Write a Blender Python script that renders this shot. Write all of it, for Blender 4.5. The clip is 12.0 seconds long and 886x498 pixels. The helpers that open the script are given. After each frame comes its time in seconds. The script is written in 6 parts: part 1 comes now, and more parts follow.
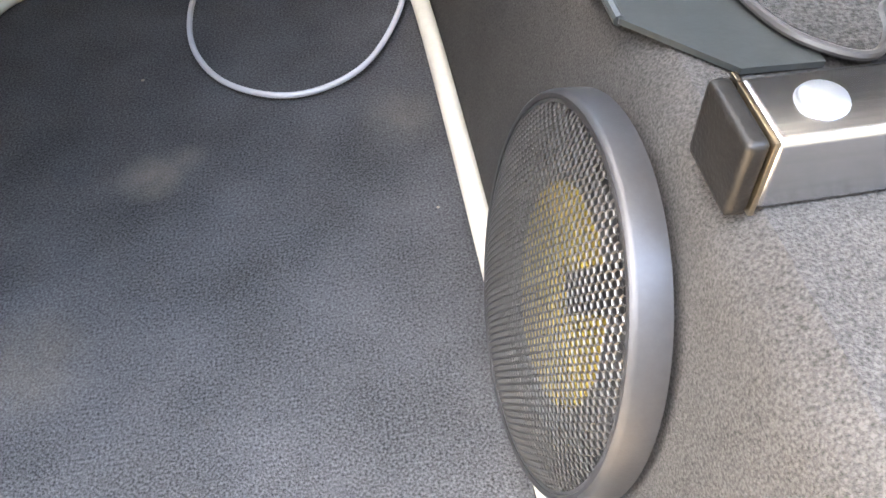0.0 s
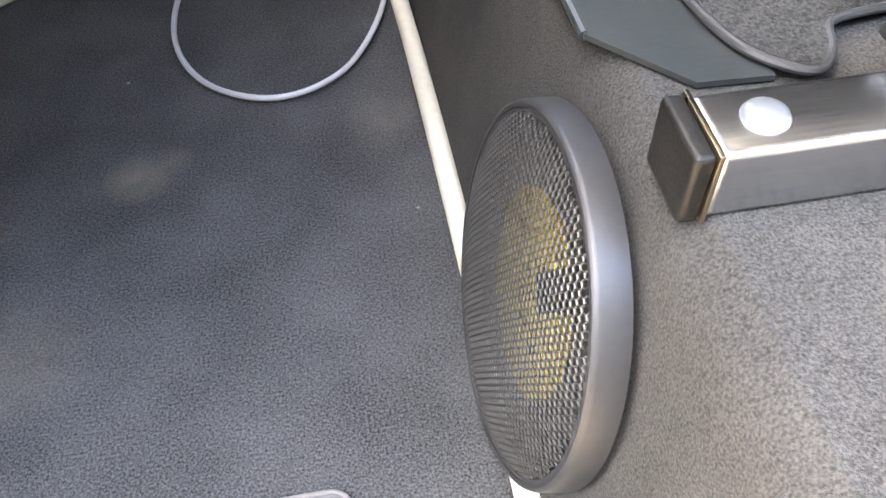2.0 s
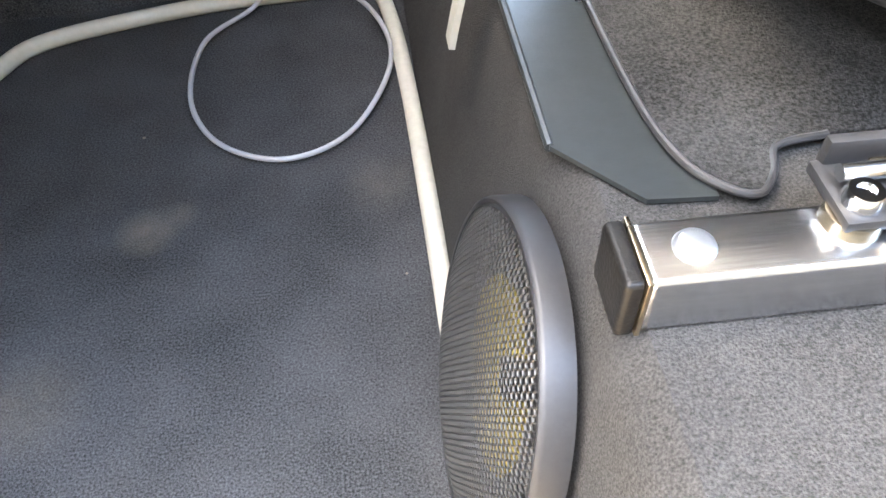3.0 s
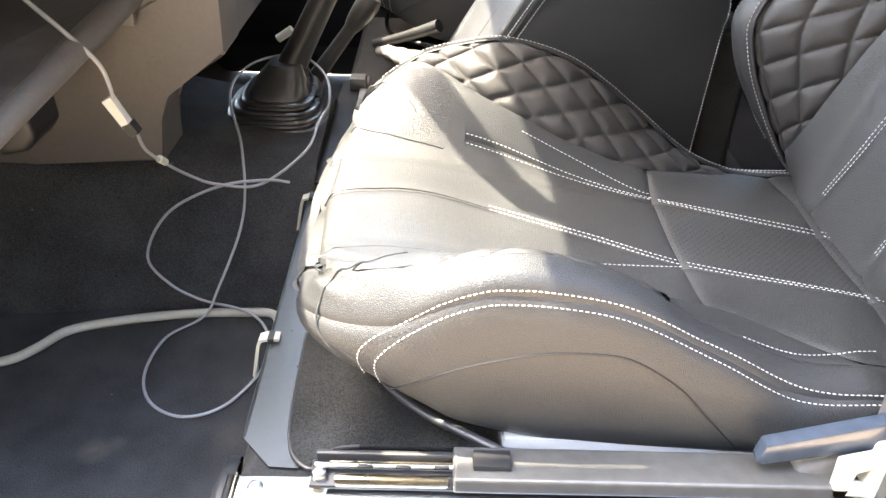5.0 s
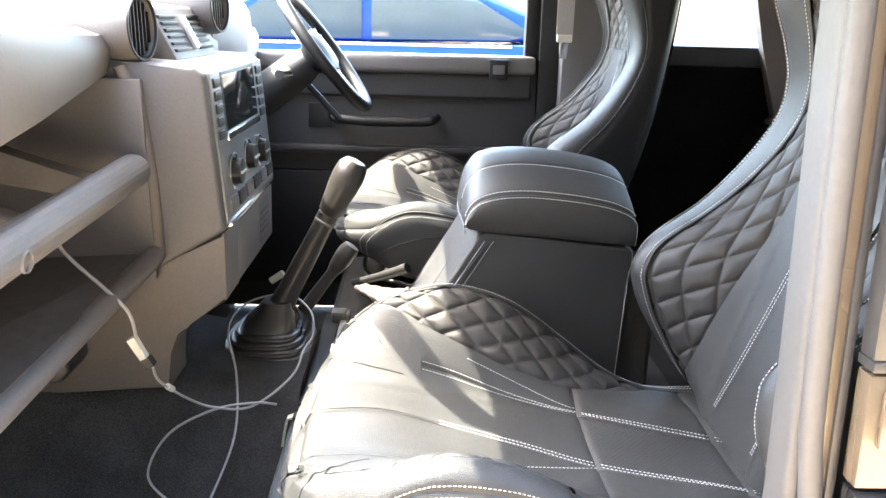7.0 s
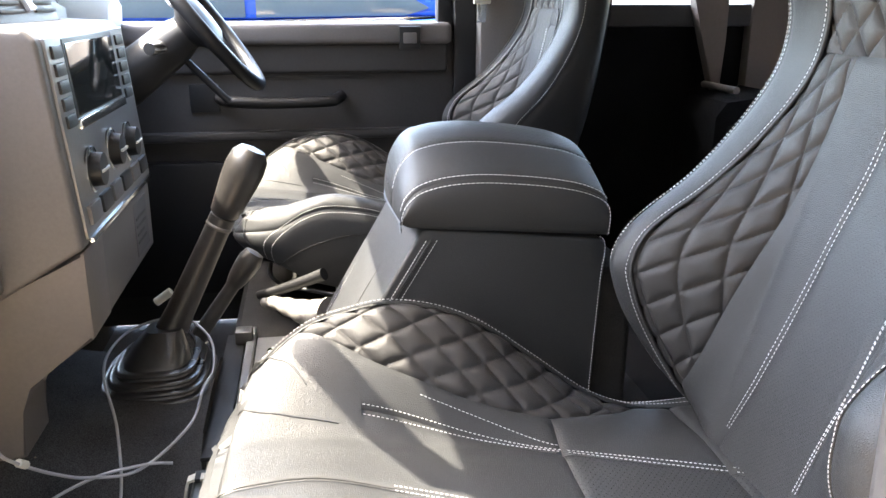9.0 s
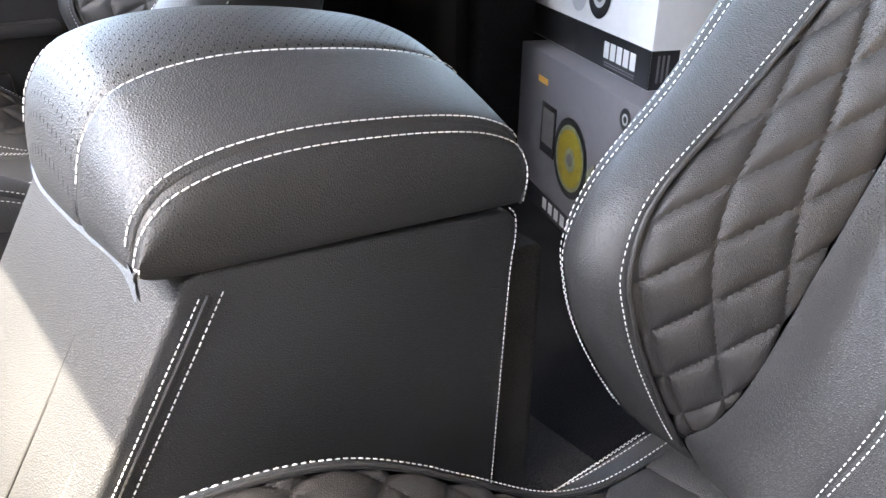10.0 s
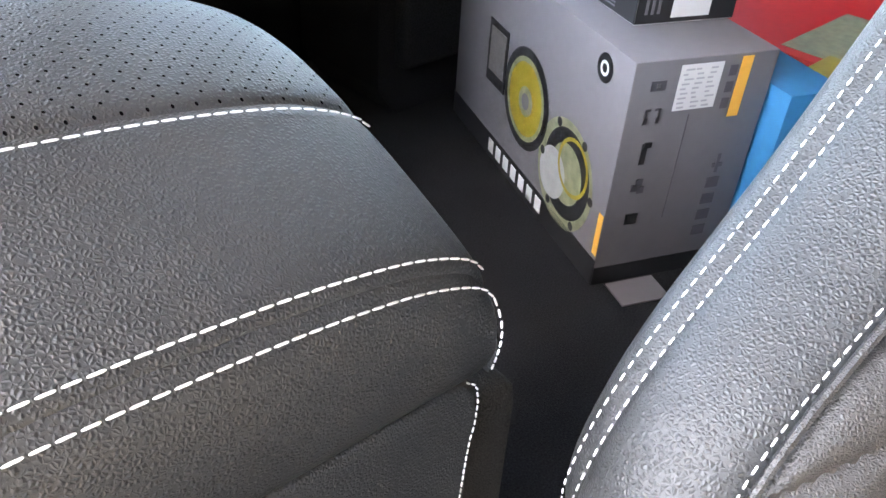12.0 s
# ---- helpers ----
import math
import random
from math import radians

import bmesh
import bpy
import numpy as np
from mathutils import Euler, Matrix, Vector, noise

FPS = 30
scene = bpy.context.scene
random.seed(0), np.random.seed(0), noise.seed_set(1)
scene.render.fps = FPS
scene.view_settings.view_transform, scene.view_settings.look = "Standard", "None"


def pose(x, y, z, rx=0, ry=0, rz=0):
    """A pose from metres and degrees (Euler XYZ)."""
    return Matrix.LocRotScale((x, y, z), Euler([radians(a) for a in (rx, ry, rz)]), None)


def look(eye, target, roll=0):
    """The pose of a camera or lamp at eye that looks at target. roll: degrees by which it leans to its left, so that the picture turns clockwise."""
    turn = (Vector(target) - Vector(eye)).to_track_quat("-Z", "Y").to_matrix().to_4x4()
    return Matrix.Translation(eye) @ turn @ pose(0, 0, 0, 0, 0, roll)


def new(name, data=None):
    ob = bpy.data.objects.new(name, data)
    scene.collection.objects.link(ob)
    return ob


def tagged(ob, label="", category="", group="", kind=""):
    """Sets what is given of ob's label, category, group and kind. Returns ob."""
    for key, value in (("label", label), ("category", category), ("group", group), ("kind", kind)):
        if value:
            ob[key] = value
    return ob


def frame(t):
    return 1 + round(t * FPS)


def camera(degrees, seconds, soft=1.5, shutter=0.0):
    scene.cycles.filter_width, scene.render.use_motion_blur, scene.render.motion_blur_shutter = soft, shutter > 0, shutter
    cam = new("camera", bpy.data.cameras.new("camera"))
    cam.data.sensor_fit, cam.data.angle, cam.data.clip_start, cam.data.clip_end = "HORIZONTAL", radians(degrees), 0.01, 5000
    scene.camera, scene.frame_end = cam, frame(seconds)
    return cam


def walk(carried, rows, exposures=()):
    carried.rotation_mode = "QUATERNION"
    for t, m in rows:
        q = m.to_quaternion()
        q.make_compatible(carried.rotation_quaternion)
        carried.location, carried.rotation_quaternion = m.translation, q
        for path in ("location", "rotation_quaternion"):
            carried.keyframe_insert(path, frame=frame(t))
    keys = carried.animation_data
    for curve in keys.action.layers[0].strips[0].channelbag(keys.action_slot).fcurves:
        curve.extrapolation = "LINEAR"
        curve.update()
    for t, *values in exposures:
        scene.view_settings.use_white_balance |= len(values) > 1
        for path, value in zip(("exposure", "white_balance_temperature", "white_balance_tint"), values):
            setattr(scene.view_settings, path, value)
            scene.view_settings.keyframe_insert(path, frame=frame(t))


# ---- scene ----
# ---------------------------------------------------------------- camera
cam = camera(59.0, 12.0)
PATH = [
    (0, (-0.007, 0.215, 0.422), (0.13, 1.471, -1.129), -3.3),
    (0.5, (-0.003, 0.207, 0.428), (0.178, 1.442, -1.135), -2.5),
    (1, (-0.002, 0.205, 0.428), (0.171, 1.425, -1.147), -2.7),
    (1.5, (-0.002, 0.206, 0.433), (0.162, 1.43, -1.14), -2.9),
    (2, (-0.003, 0.206, 0.44), (0.166, 1.441, -1.125), -2.4),
    (2.5, (0.003, 0.209, 0.451), (0.164, 1.466, -1.096), -1.8),
    (3, (0.019, 0.205, 0.484), (0.161, 1.499, -1.033), -0.8),
    (3.5, (0.078, 0.147, 0.562), (0.196, 1.501, -0.906), 0.4),
    (3.7, (0.116, 0.105, 0.611), (0.219, 1.509, -0.81), 1.6),
    (5.3, (0.32, -0.234, 0.942), (0.361, 1.495, -0.063), 2.3),
    (5.5, (0.317, -0.283, 0.957), (0.377, 1.468, -0.008), 2.1),
    (6, (0.334, -0.361, 0.973), (0.398, 1.445, 0.117), 1.7),
    (6.5, (0.335, -0.379, 0.991), (0.419, 1.487, 0.276), 2.0),
    (7, (0.352, -0.391, 1.025), (0.415, 1.525, 0.455), 1.5),
    (7.2, (0.346, -0.401, 1.029), (0.412, 1.533, 0.524), 1.5),
    (8.8, (0.326, -0.205, 0.98), (0.527, 1.695, 0.387), 0.0),
    (9, (0.314, -0.085, 0.963), (0.63, 1.795, 0.359), -0.0),
    (9.2, (0.323, 0.052, 0.959), (0.757, 1.895, 0.313), -0.5),
    (9.5, (0.304, 0.246, 0.935), (0.992, 1.982, 0.217), -0.5),
    (9.8, (0.319, 0.472, 0.896), (1.26, 2.027, 0.063), 0.6),
    (10, (0.322, 0.597, 0.872), (1.449, 1.995, -0.008), 0.7),
    (10.5, (0.465, 0.757, 0.902), (1.579, 2.029, -0.166), 1.7),
    (11, (0.552, 0.883, 0.869), (1.662, 2.048, -0.319), 3.2),
    (11.5, (0.569, 0.891, 0.864), (1.69, 2.016, -0.351), 3.8),
    (12, (0.557, 0.87, 0.881), (1.701, 2.005, -0.303), 3.8),
]
walk(cam, [(t, look(eye, target, roll)) for t, eye, target, roll in PATH], [(0.0, 4.5, 7500, 6), (0.6, 4.35, 7500, 6), (1.5, 4.25, 7500, 6), (3.0, 4.3, 7400, 5), (3.7, 4.3, 7500, 3), (5.3, 3.85, 7100, 6), (6.2, 3.9, 7000, 6), (7.2, 3.85, 6900, 5), (9.0, 3.55, 6900, 7), (9.5, 3.95, 6900, 8), (10.0, 4.1, 7100, 8), (11.0, 4.8, 7200, 8), (12.0, 4.8, 7200, 8)])

SUN = Vector((-0.487, 0.11, 0.866)).normalized()
# ---------------------------------------------------------------- light
world = bpy.data.worlds.new("sky")
scene.world = world
world.use_nodes = True
wn = world.node_tree
sky = wn.nodes.new("ShaderNodeTexSky")
sky.sky_type, sky.sun_disc = "NISHITA", False
sky.sun_elevation = math.asin(SUN.z)
sky.sun_rotation = math.atan2(SUN.x, SUN.y)
sky.dust_density = 2.6
wn.links.new(sky.outputs[0], wn.nodes["Background"].inputs[0])
wn.nodes["Background"].inputs[1].default_value = 0.50
lamp = bpy.data.lights.new("sun", "SUN")
lamp.energy, lamp.angle, lamp.color = 3.8, radians(0.55), (1.0, 0.92, 0.80)
sun = new("sun", lamp)
sun.matrix_world = look(SUN * 20, (0, 0, 0))


# ---------------------------------------------------------------- materials
def mat(name, colour, rough=0.6, metal=0.0, vary=0.25, scale=60.0, bump=0.0, bscale=400.0, kind="noise", spec=0.5,
        colour2=None, stain=6.0, coat=0.0, stretch=None, bdist=0.001, stainw=1.0, sharp=0.35):
    """A surface with colour variation at two scales and a fine relief."""
    m = bpy.data.materials.new(name)
    m.use_nodes = True
    t = m.node_tree
    n, l = t.nodes, t.links
    p = n["Principled BSDF"]
    p.inputs["Metallic"].default_value = metal
    p.inputs["Specular IOR Level"].default_value = spec
    p.inputs["Coat Weight"].default_value = coat
    tc = n.new("ShaderNodeTexCoord")
    vec = tc.outputs["Object"]
    if stretch:
        mp = n.new("ShaderNodeMapping")
        mp.inputs["Scale"].default_value = stretch
        l.new(vec, mp.inputs["Vector"])
        vec = mp.outputs["Vector"]
    a = n.new("ShaderNodeTexNoise")
    a.inputs["Scale"].default_value, a.inputs["Detail"].default_value = scale, 4.0
    b = n.new("ShaderNodeTexNoise")
    b.inputs["Scale"].default_value, b.inputs["Detail"].default_value = stain, 3.0
    l.new(vec, a.inputs["Vector"]), l.new(vec, b.inputs["Vector"])
    add = n.new("ShaderNodeMath")
    add.operation = "ADD"
    soft = n.new("ShaderNodeMath")
    soft.operation = "MULTIPLY_ADD"
    soft.inputs[1].default_value, soft.inputs[2].default_value = stainw, 0.5 * (1 - stainw)
    l.new(b.outputs["Fac"], soft.inputs[0])
    l.new(a.outputs["Fac"], add.inputs[0]), l.new(soft.outputs[0], add.inputs[1])
    ramp = n.new("ShaderNodeMapRange")
    ramp.inputs["From Min"].default_value, ramp.inputs["From Max"].default_value = 1 - sharp, 1 + sharp
    l.new(add.outputs[0], ramp.inputs["Value"])
    mix = n.new("ShaderNodeMix")
    mix.data_type = "RGBA"
    c1 = [c * (1 - vary) for c in colour]
    c2 = colour2 or [min(1, c * (1 + vary)) for c in colour]
    mix.inputs[6].default_value, mix.inputs[7].default_value = (*c1, 1), (*c2, 1)
    l.new(ramp.outputs[0], mix.inputs[0])
    l.new(mix.outputs[2], p.inputs["Base Color"])
    rr = n.new("ShaderNodeMapRange")
    rr.inputs["To Min"].default_value, rr.inputs["To Max"].default_value = max(0.02, rough - 0.08), min(1, rough + 0.08)
    l.new(b.outputs["Fac"], rr.inputs["Value"])
    l.new(rr.outputs[0], p.inputs["Roughness"])
    if bump:
        bp = n.new("ShaderNodeBump")
        bp.inputs["Distance"].default_value = bdist
        bp.inputs["Strength"].default_value = bump
        if kind == "grain":
            v = n.new("ShaderNodeTexVoronoi")
            v.feature = "DISTANCE_TO_EDGE"
            v.inputs["Scale"].default_value = bscale
            w = n.new("ShaderNodeTexNoise")
            w.inputs["Scale"].default_value = bscale * 0.7
            mx = n.new("ShaderNodeMix")
            mx.data_type = "VECTOR"
            mx.inputs[0].default_value = 0.0014
            l.new(vec, mx.inputs[4]), l.new(w.outputs["Color"], mx.inputs[5])
            l.new(vec, w.inputs["Vector"])
            l.new(mx.outputs[1], v.inputs["Vector"])
            mr = n.new("ShaderNodeMapRange")
            mr.interpolation_type = "SMOOTHERSTEP"
            mr.inputs["From Max"].default_value = 0.48
            l.new(v.outputs["Distance"], mr.inputs["Value"])
            l.new(mr.outputs[0], bp.inputs["Height"])
        else:
            v = n.new("ShaderNodeTexNoise")
            v.inputs["Scale"].default_value, v.inputs["Detail"].default_value = bscale, 3.0
            l.new(vec, v.inputs["Vector"])
            l.new(v.outputs["Fac"], bp.inputs["Height"])
        l.new(bp.outputs["Normal"], p.inputs["Normal"])
    return m


def perforated(base, pitch=0.0050, hole=0.00048, name="perforated_leather", axis=0):
    """Leather with a staggered field of small punched holes, laid over the x and y of the surface."""
    m = base.copy()
    m.name = name
    n, l = m.node_tree.nodes, m.node_tree.links
    p = n["Principled BSDF"]
    tc = n.new("ShaderNodeTexCoord")
    sep = n.new("ShaderNodeSeparateXYZ")
    l.new(tc.outputs["Object"], sep.inputs[0])

    def op(kind, a, b=None):
        q = n.new("ShaderNodeMath")
        q.operation = kind
        for i, v in enumerate((a, b)):
            if v is None:
                continue
            if isinstance(v, (int, float)):
                q.inputs[i].default_value = v
            else:
                l.new(v, q.inputs[i])
        return q.outputs[0]
    u = op("DIVIDE", sep.outputs[axis], pitch)
    v = op("DIVIDE", sep.outputs[1], pitch)
    s = op("ADD", u, v)
    d = op("SUBTRACT", u, v)
    fs = op("SUBTRACT", op("FRACT", op("MULTIPLY", s, 0.5)), 0.5)
    fd = op("SUBTRACT", op("FRACT", op("MULTIPLY", d, 0.5)), 0.5)
    r = op("SQRT", op("ADD", op("MULTIPLY", fs, fs), op("MULTIPLY", fd, fd)))
    is_hole = op("LESS_THAN", r, hole / pitch)
    mix = n.new("ShaderNodeMix")
    mix.data_type = "RGBA"
    src = p.inputs["Base Color"].links[0].from_socket
    l.new(is_hole, mix.inputs[0])
    l.new(src, mix.inputs[6])
    mix.inputs[7].default_value = (0.002, 0.002, 0.002, 1)
    l.new(mix.outputs[2], p.inputs["Base Color"])
    sp = op("MULTIPLY", op("SUBTRACT", 1.0, is_hole), 0.5)
    l.new(sp, p.inputs["Specular IOR Level"])
    return m


LEATHER = mat("black_leather", (0.023, 0.024, 0.0255), 0.5, vary=0.16, scale=900, bump=0.42, bscale=470, kind="grain", stain=9, bdist=0.0011, spec=0.45)
PERF = perforated(LEATHER)
PERFBACK = perforated(LEATHER, 0.0034, 0.00028, "perforated_back_leather", 2)
QUILT = mat("quilted_black_leather", (0.021, 0.0198, 0.0198), 0.5, vary=0.2, scale=700, bump=0.4, bscale=650, kind="grain", stain=9, bdist=0.0015)
CARPET = mat("charcoal_carpet", (0.052, 0.052, 0.054), 0.95, vary=0.7, scale=600, bump=0.9, bscale=900, stain=13, spec=0.15, bdist=0.003, stainw=0.33, sharp=0.2)
MATPILE = mat("black_mat_pile", (0.026, 0.0255, 0.025), 0.95, vary=0.75, scale=560, bump=0.9, bscale=850, stain=16, spec=0.12, bdist=0.0022, stainw=0.4, sharp=0.2)
BOXCARPET = mat("grey_lining_carpet", (0.035, 0.0335, 0.0325), 0.95, vary=0.55, scale=760, bump=0.6, bscale=950, stain=20, spec=0.15, bdist=0.0026, stainw=0.3, sharp=0.2)


def dusty(m, patches, pale=(0.19, 0.165, 0.13), density=26.0):
    """Adds lint specks and a few dusty patches (x, y, radius, amount) to a carpet."""
    n, l = m.node_tree.nodes, m.node_tree.links
    p = n["Principled BSDF"]
    tc = n.new("ShaderNodeTexCoord")

    def op(kind, a, b=None):
        q = n.new("ShaderNodeMath")
        q.operation = kind
        for i, v in enumerate((a, b)):
            if isinstance(v, (int, float)):
                q.inputs[i].default_value = v
            elif v is not None:
                l.new(v, q.inputs[i])
        return q.outputs[0]
    v = n.new("ShaderNodeTexVoronoi")
    v.inputs["Scale"].default_value = density
    l.new(tc.outputs["Object"], v.inputs["Vector"])
    sep = n.new("ShaderNodeSeparateColor")
    l.new(v.outputs["Color"], sep.inputs[0])
    size = op("MULTIPLY", op("POWER", sep.outputs[0], 3.0), 0.055)
    total = op("LESS_THAN", v.outputs["Distance"], size)
    nz = n.new("ShaderNodeTexNoise")
    nz.inputs["Scale"].default_value, nz.inputs["Detail"].default_value = 60.0, 5.0
    l.new(tc.outputs["Object"], nz.inputs["Vector"])
    for x, y, r, amount in patches:
        d = n.new("ShaderNodeVectorMath")
        d.operation = "DISTANCE"
        d.inputs[1].default_value = (x, y, 0)
        l.new(tc.outputs["Object"], d.inputs[0])
        f = op("MAXIMUM", op("SUBTRACT", 1.0, op("DIVIDE", d.outputs["Value"], r)), 0.0)
        total = op("MAXIMUM", total, op("MULTIPLY", op("MULTIPLY", f, nz.outputs["Fac"]), amount))
    mix = n.new("ShaderNodeMix")
    mix.data_type = "RGBA"
    l.new(total, mix.inputs[0])
    l.new(p.inputs["Base Color"].links[0].from_socket, mix.inputs[6])
    mix.inputs[7].default_value = (*pale, 1)
    l.new(mix.outputs[2], p.inputs["Base Color"])


dusty(CARPET, [(-0.178, 0.667, 0.030, 0.9), (-0.155, 0.682, 0.02, 0.5), (-0.245, 0.51, 0.05, 0.5), (0.02, 0.70, 0.04, 0.4)])
DARKFELT = mat("black_felt", (0.011, 0.011, 0.012), 0.95, vary=0.8, scale=420, bump=1.0, bscale=600, spec=0.1, bdist=0.003, sharp=0.22, stainw=0.5)
PLASTIC = mat("dark_grey_plastic", (0.120, 0.111, 0.107), 0.5, vary=0.12, scale=200, bump=0.15, bscale=1400)
CONSOLE = mat("charcoal_console_plastic", (0.088, 0.081, 0.079), 0.5, vary=0.12, scale=200, bump=0.15, bscale=1400)
# grey with the warm ground bounce mixed into its colour
BROWNGREY = mat("warm_lit_grey_plastic", (0.12, 0.103, 0.092), 0.55, vary=0.1, scale=150, bump=0.12, bscale=1400)
BLACKPLASTIC = mat("black_plastic", (0.012, 0.012, 0.013), 0.45, vary=0.2, scale=160, bump=0.1, bscale=900, spec=0.35)
PLATE = mat("scuffed_black_sheet", (0.020, 0.023, 0.0235), 0.3, vary=0.25, scale=90, bump=0.12, bscale=300, stain=14)
STEEL = mat("brushed_steel", (0.55, 0.565, 0.585), 0.22, metal=1.0, vary=0.12, scale=300, bump=0.1, bscale=500, stretch=(0.05, 1, 1))
ZINC = mat("yellow_zinc_steel", (0.40, 0.34, 0.25), 0.28, metal=1.0, vary=0.2, scale=200, bump=0.1, bscale=500)
CHROME = mat("polished_bolt", (0.82, 0.83, 0.84), 0.16, metal=1.0, vary=0.06)
CAP = mat("dusty_black_rubber_cap", (0.005, 0.005, 0.005), 0.45, vary=0.3, scale=120, bump=0.3, bscale=500, colour2=(0.011, 0.010, 0.009), stain=40, spec=0.25)
BEIGE = mat("cream_edge_binding", (0.42, 0.40, 0.335), 0.55, vary=0.1, scale=150, bump=0.15, bscale=600)
CABLE = mat("grey_cable_sheath", (0.32, 0.32, 0.33), 0.45, vary=0.08)
WHITEPL = mat("cream_plastic", (0.56, 0.545, 0.48), 0.4, vary=0.06)
THREAD = mat("white_thread", (0.62, 0.62, 0.62), 0.6, vary=0.1, scale=900, bump=0.4, bscale=2500)
RIM = mat("satin_graphite_rim", (0.038, 0.038, 0.040), 0.46, metal=0.5, vary=0.1, scale=300, bump=0.08, bscale=900)
GRILLE = mat("black_grille_steel", (0.042, 0.041, 0.040), 0.36, metal=0.4, vary=0.1)
YELLOW = mat("yellow_fibre_cone", (0.30, 0.22, 0.03), 0.5, vary=0.2, scale=350, bump=0.4, bscale=800)
RUBBER = mat("black_rubber", (0.026, 0.026, 0.027), 0.38, vary=0.2, scale=120, bump=0.1)
BOOTRUBBER = mat("glossy_boot_rubber", (0.022, 0.022, 0.023), 0.3, vary=0.25, scale=90, spec=0.75)
SEAL = mat("grey_door_seal", (0.066, 0.063, 0.062), 0.6, vary=0.12, scale=120, bump=0.15, bscale=700)
LINING = mat("grey_headlining", (0.25, 0.25, 0.255), 0.9, vary=0.1, scale=300, bump=0.2)
TAUPE = mat("taupe_trim_plastic", (0.17, 0.15, 0.135), 0.6, vary=0.08, scale=120, bump=0.1, bscale=900)
BELT = mat("brown_grey_webbing", (0.10, 0.085, 0.075), 0.7, vary=0.2, scale=700, bump=0.6, bscale=900, stretch=(1, 1, 0.1))
TAN = mat("bronze_body_paint", (0.10, 0.076, 0.052), 0.25, metal=0.2, vary=0.05, coat=0.6)
GLOSSBLACK = mat("gloss_black_paint", (0.01, 0.01, 0.011), 0.06, vary=0.1, coat=1.0)
BLUE = mat("blue_car_paint", (0.004, 0.035, 0.19), 0.25, metal=0.0, vary=0.05, coat=0.4)
CARDGREY = mat("pale_grey_card", (0.118, 0.112, 0.119), 0.55, vary=0.05)
CARDWHITE = mat("white_card", (0.52, 0.51, 0.505), 0.5, vary=0.04)
CARDPALE = mat("pale_print", (0.24, 0.24, 0.235), 0.5, vary=0.1, scale=60)
CARDBLACK = mat("black_print", (0.012, 0.012, 0.013), 0.45, vary=0.1)
CARDBLUE = mat("blue_print", (0.018, 0.11, 0.22), 0.4, vary=0.3, scale=20)
CARDRED = mat("red_print", (0.36, 0.018, 0.018), 0.45, vary=0.1)
CARDYELLOW = mat("yellow_print", (0.21, 0.16, 0.016), 0.45, vary=0.1)
CARDORANGE = mat("orange_print", (0.65, 0.33, 0.05), 0.45, vary=0.1)
SCREEN = mat("dark_display_glass", (0.02, 0.025, 0.028), 0.08, vary=0.1)
GROUND = mat("sunlit_concrete_yard", (0.52, 0.40, 0.28), 0.9, vary=0.25, scale=4, bump=0.3, bscale=40, stain=0.6)
WALLPAINT = mat("beige_render_wall", (0.34, 0.30, 0.25), 0.85, vary=0.1, scale=3, stain=0.5)
FOLIAGE = mat("hedge_leaf", (0.09, 0.12, 0.03), 0.7, vary=0.5, scale=5)
SILVER = mat("silver_car_paint", (0.6, 0.6, 0.62), 0.25, metal=0.5, vary=0.04, coat=0.6)
CARGLASS = mat("tinted_car_glass", (0.035, 0.048, 0.052), 0.06, vary=0.05)
VELOUR = mat("pale_grey_webbing", (0.34, 0.32, 0.30), 0.7, vary=0.1, scale=200, bump=0.3)
SLEEVE = mat("grey_fabric_sleeve", (0.20, 0.19, 0.18), 0.75, vary=0.2, scale=240, bump=0.4, bscale=900)

GREYMETAL = mat("dull_grey_metal", (0.11, 0.105, 0.10), 0.4, metal=0.5, vary=0.2, scale=60)
LEVERBLUE = mat("blue_black_gloss_plastic", (0.03, 0.04, 0.058), 0.22, vary=0.2, scale=80)
GRASS = mat("dry_lawn", (0.085, 0.078, 0.045), 0.9, vary=0.4, scale=30, bump=0.6, bscale=200, stain=1.5)
FACIA = mat("silver_grey_facia", (0.20, 0.20, 0.205), 0.35, metal=0.3, vary=0.08, scale=120)
SKYBLOCK = mat("brown_sky_block", (0.055, 0.05, 0.043), 0.9, vary=0.25, scale=6, stain=0.7)
SHELF = mat("worn_black_shelf_plastic", (0.075, 0.07, 0.067), 0.32, vary=0.35, scale=40, bump=0.2, bscale=300)
LEVER = mat("worn_black_lever", (0.022, 0.020, 0.019), 0.36, vary=0.3, scale=60, bump=0.1, bscale=700)
BOLT = mat("bright_white_zinc", (0.45, 0.475, 0.50), 0.3, metal=0.85, vary=0.05)
DOORTRIM = mat("charcoal_door_vinyl", (0.030, 0.0285, 0.0285), 0.5, vary=0.2, scale=150, bump=0.3, bscale=900)


# ---------------------------------------------------------------- building blocks
def link(name, bm, material, parent=None, label="", smooth=True):
    me = bpy.data.meshes.new(name)
    bmesh.ops.recalc_face_normals(bm, faces=bm.faces)
    bm.to_mesh(me)
    bm.free()
    for p in me.polygons:
        p.use_smooth = smooth
    if material:
        me.materials.append(material)
    ob = new(name, me)
    if smooth:
        me.set_sharp_from_angle(angle=radians(38))
    if parent:
        ob.parent = parent
    if label:
        ob["label"] = label
    return ob


def part(name, bm, material, parent, label="", smooth=True):
    return link(name, bm, material, parent, label, smooth)


def thing(name, label, category, group="", kind=""):
    return tagged(new(name), label, category, group, kind)


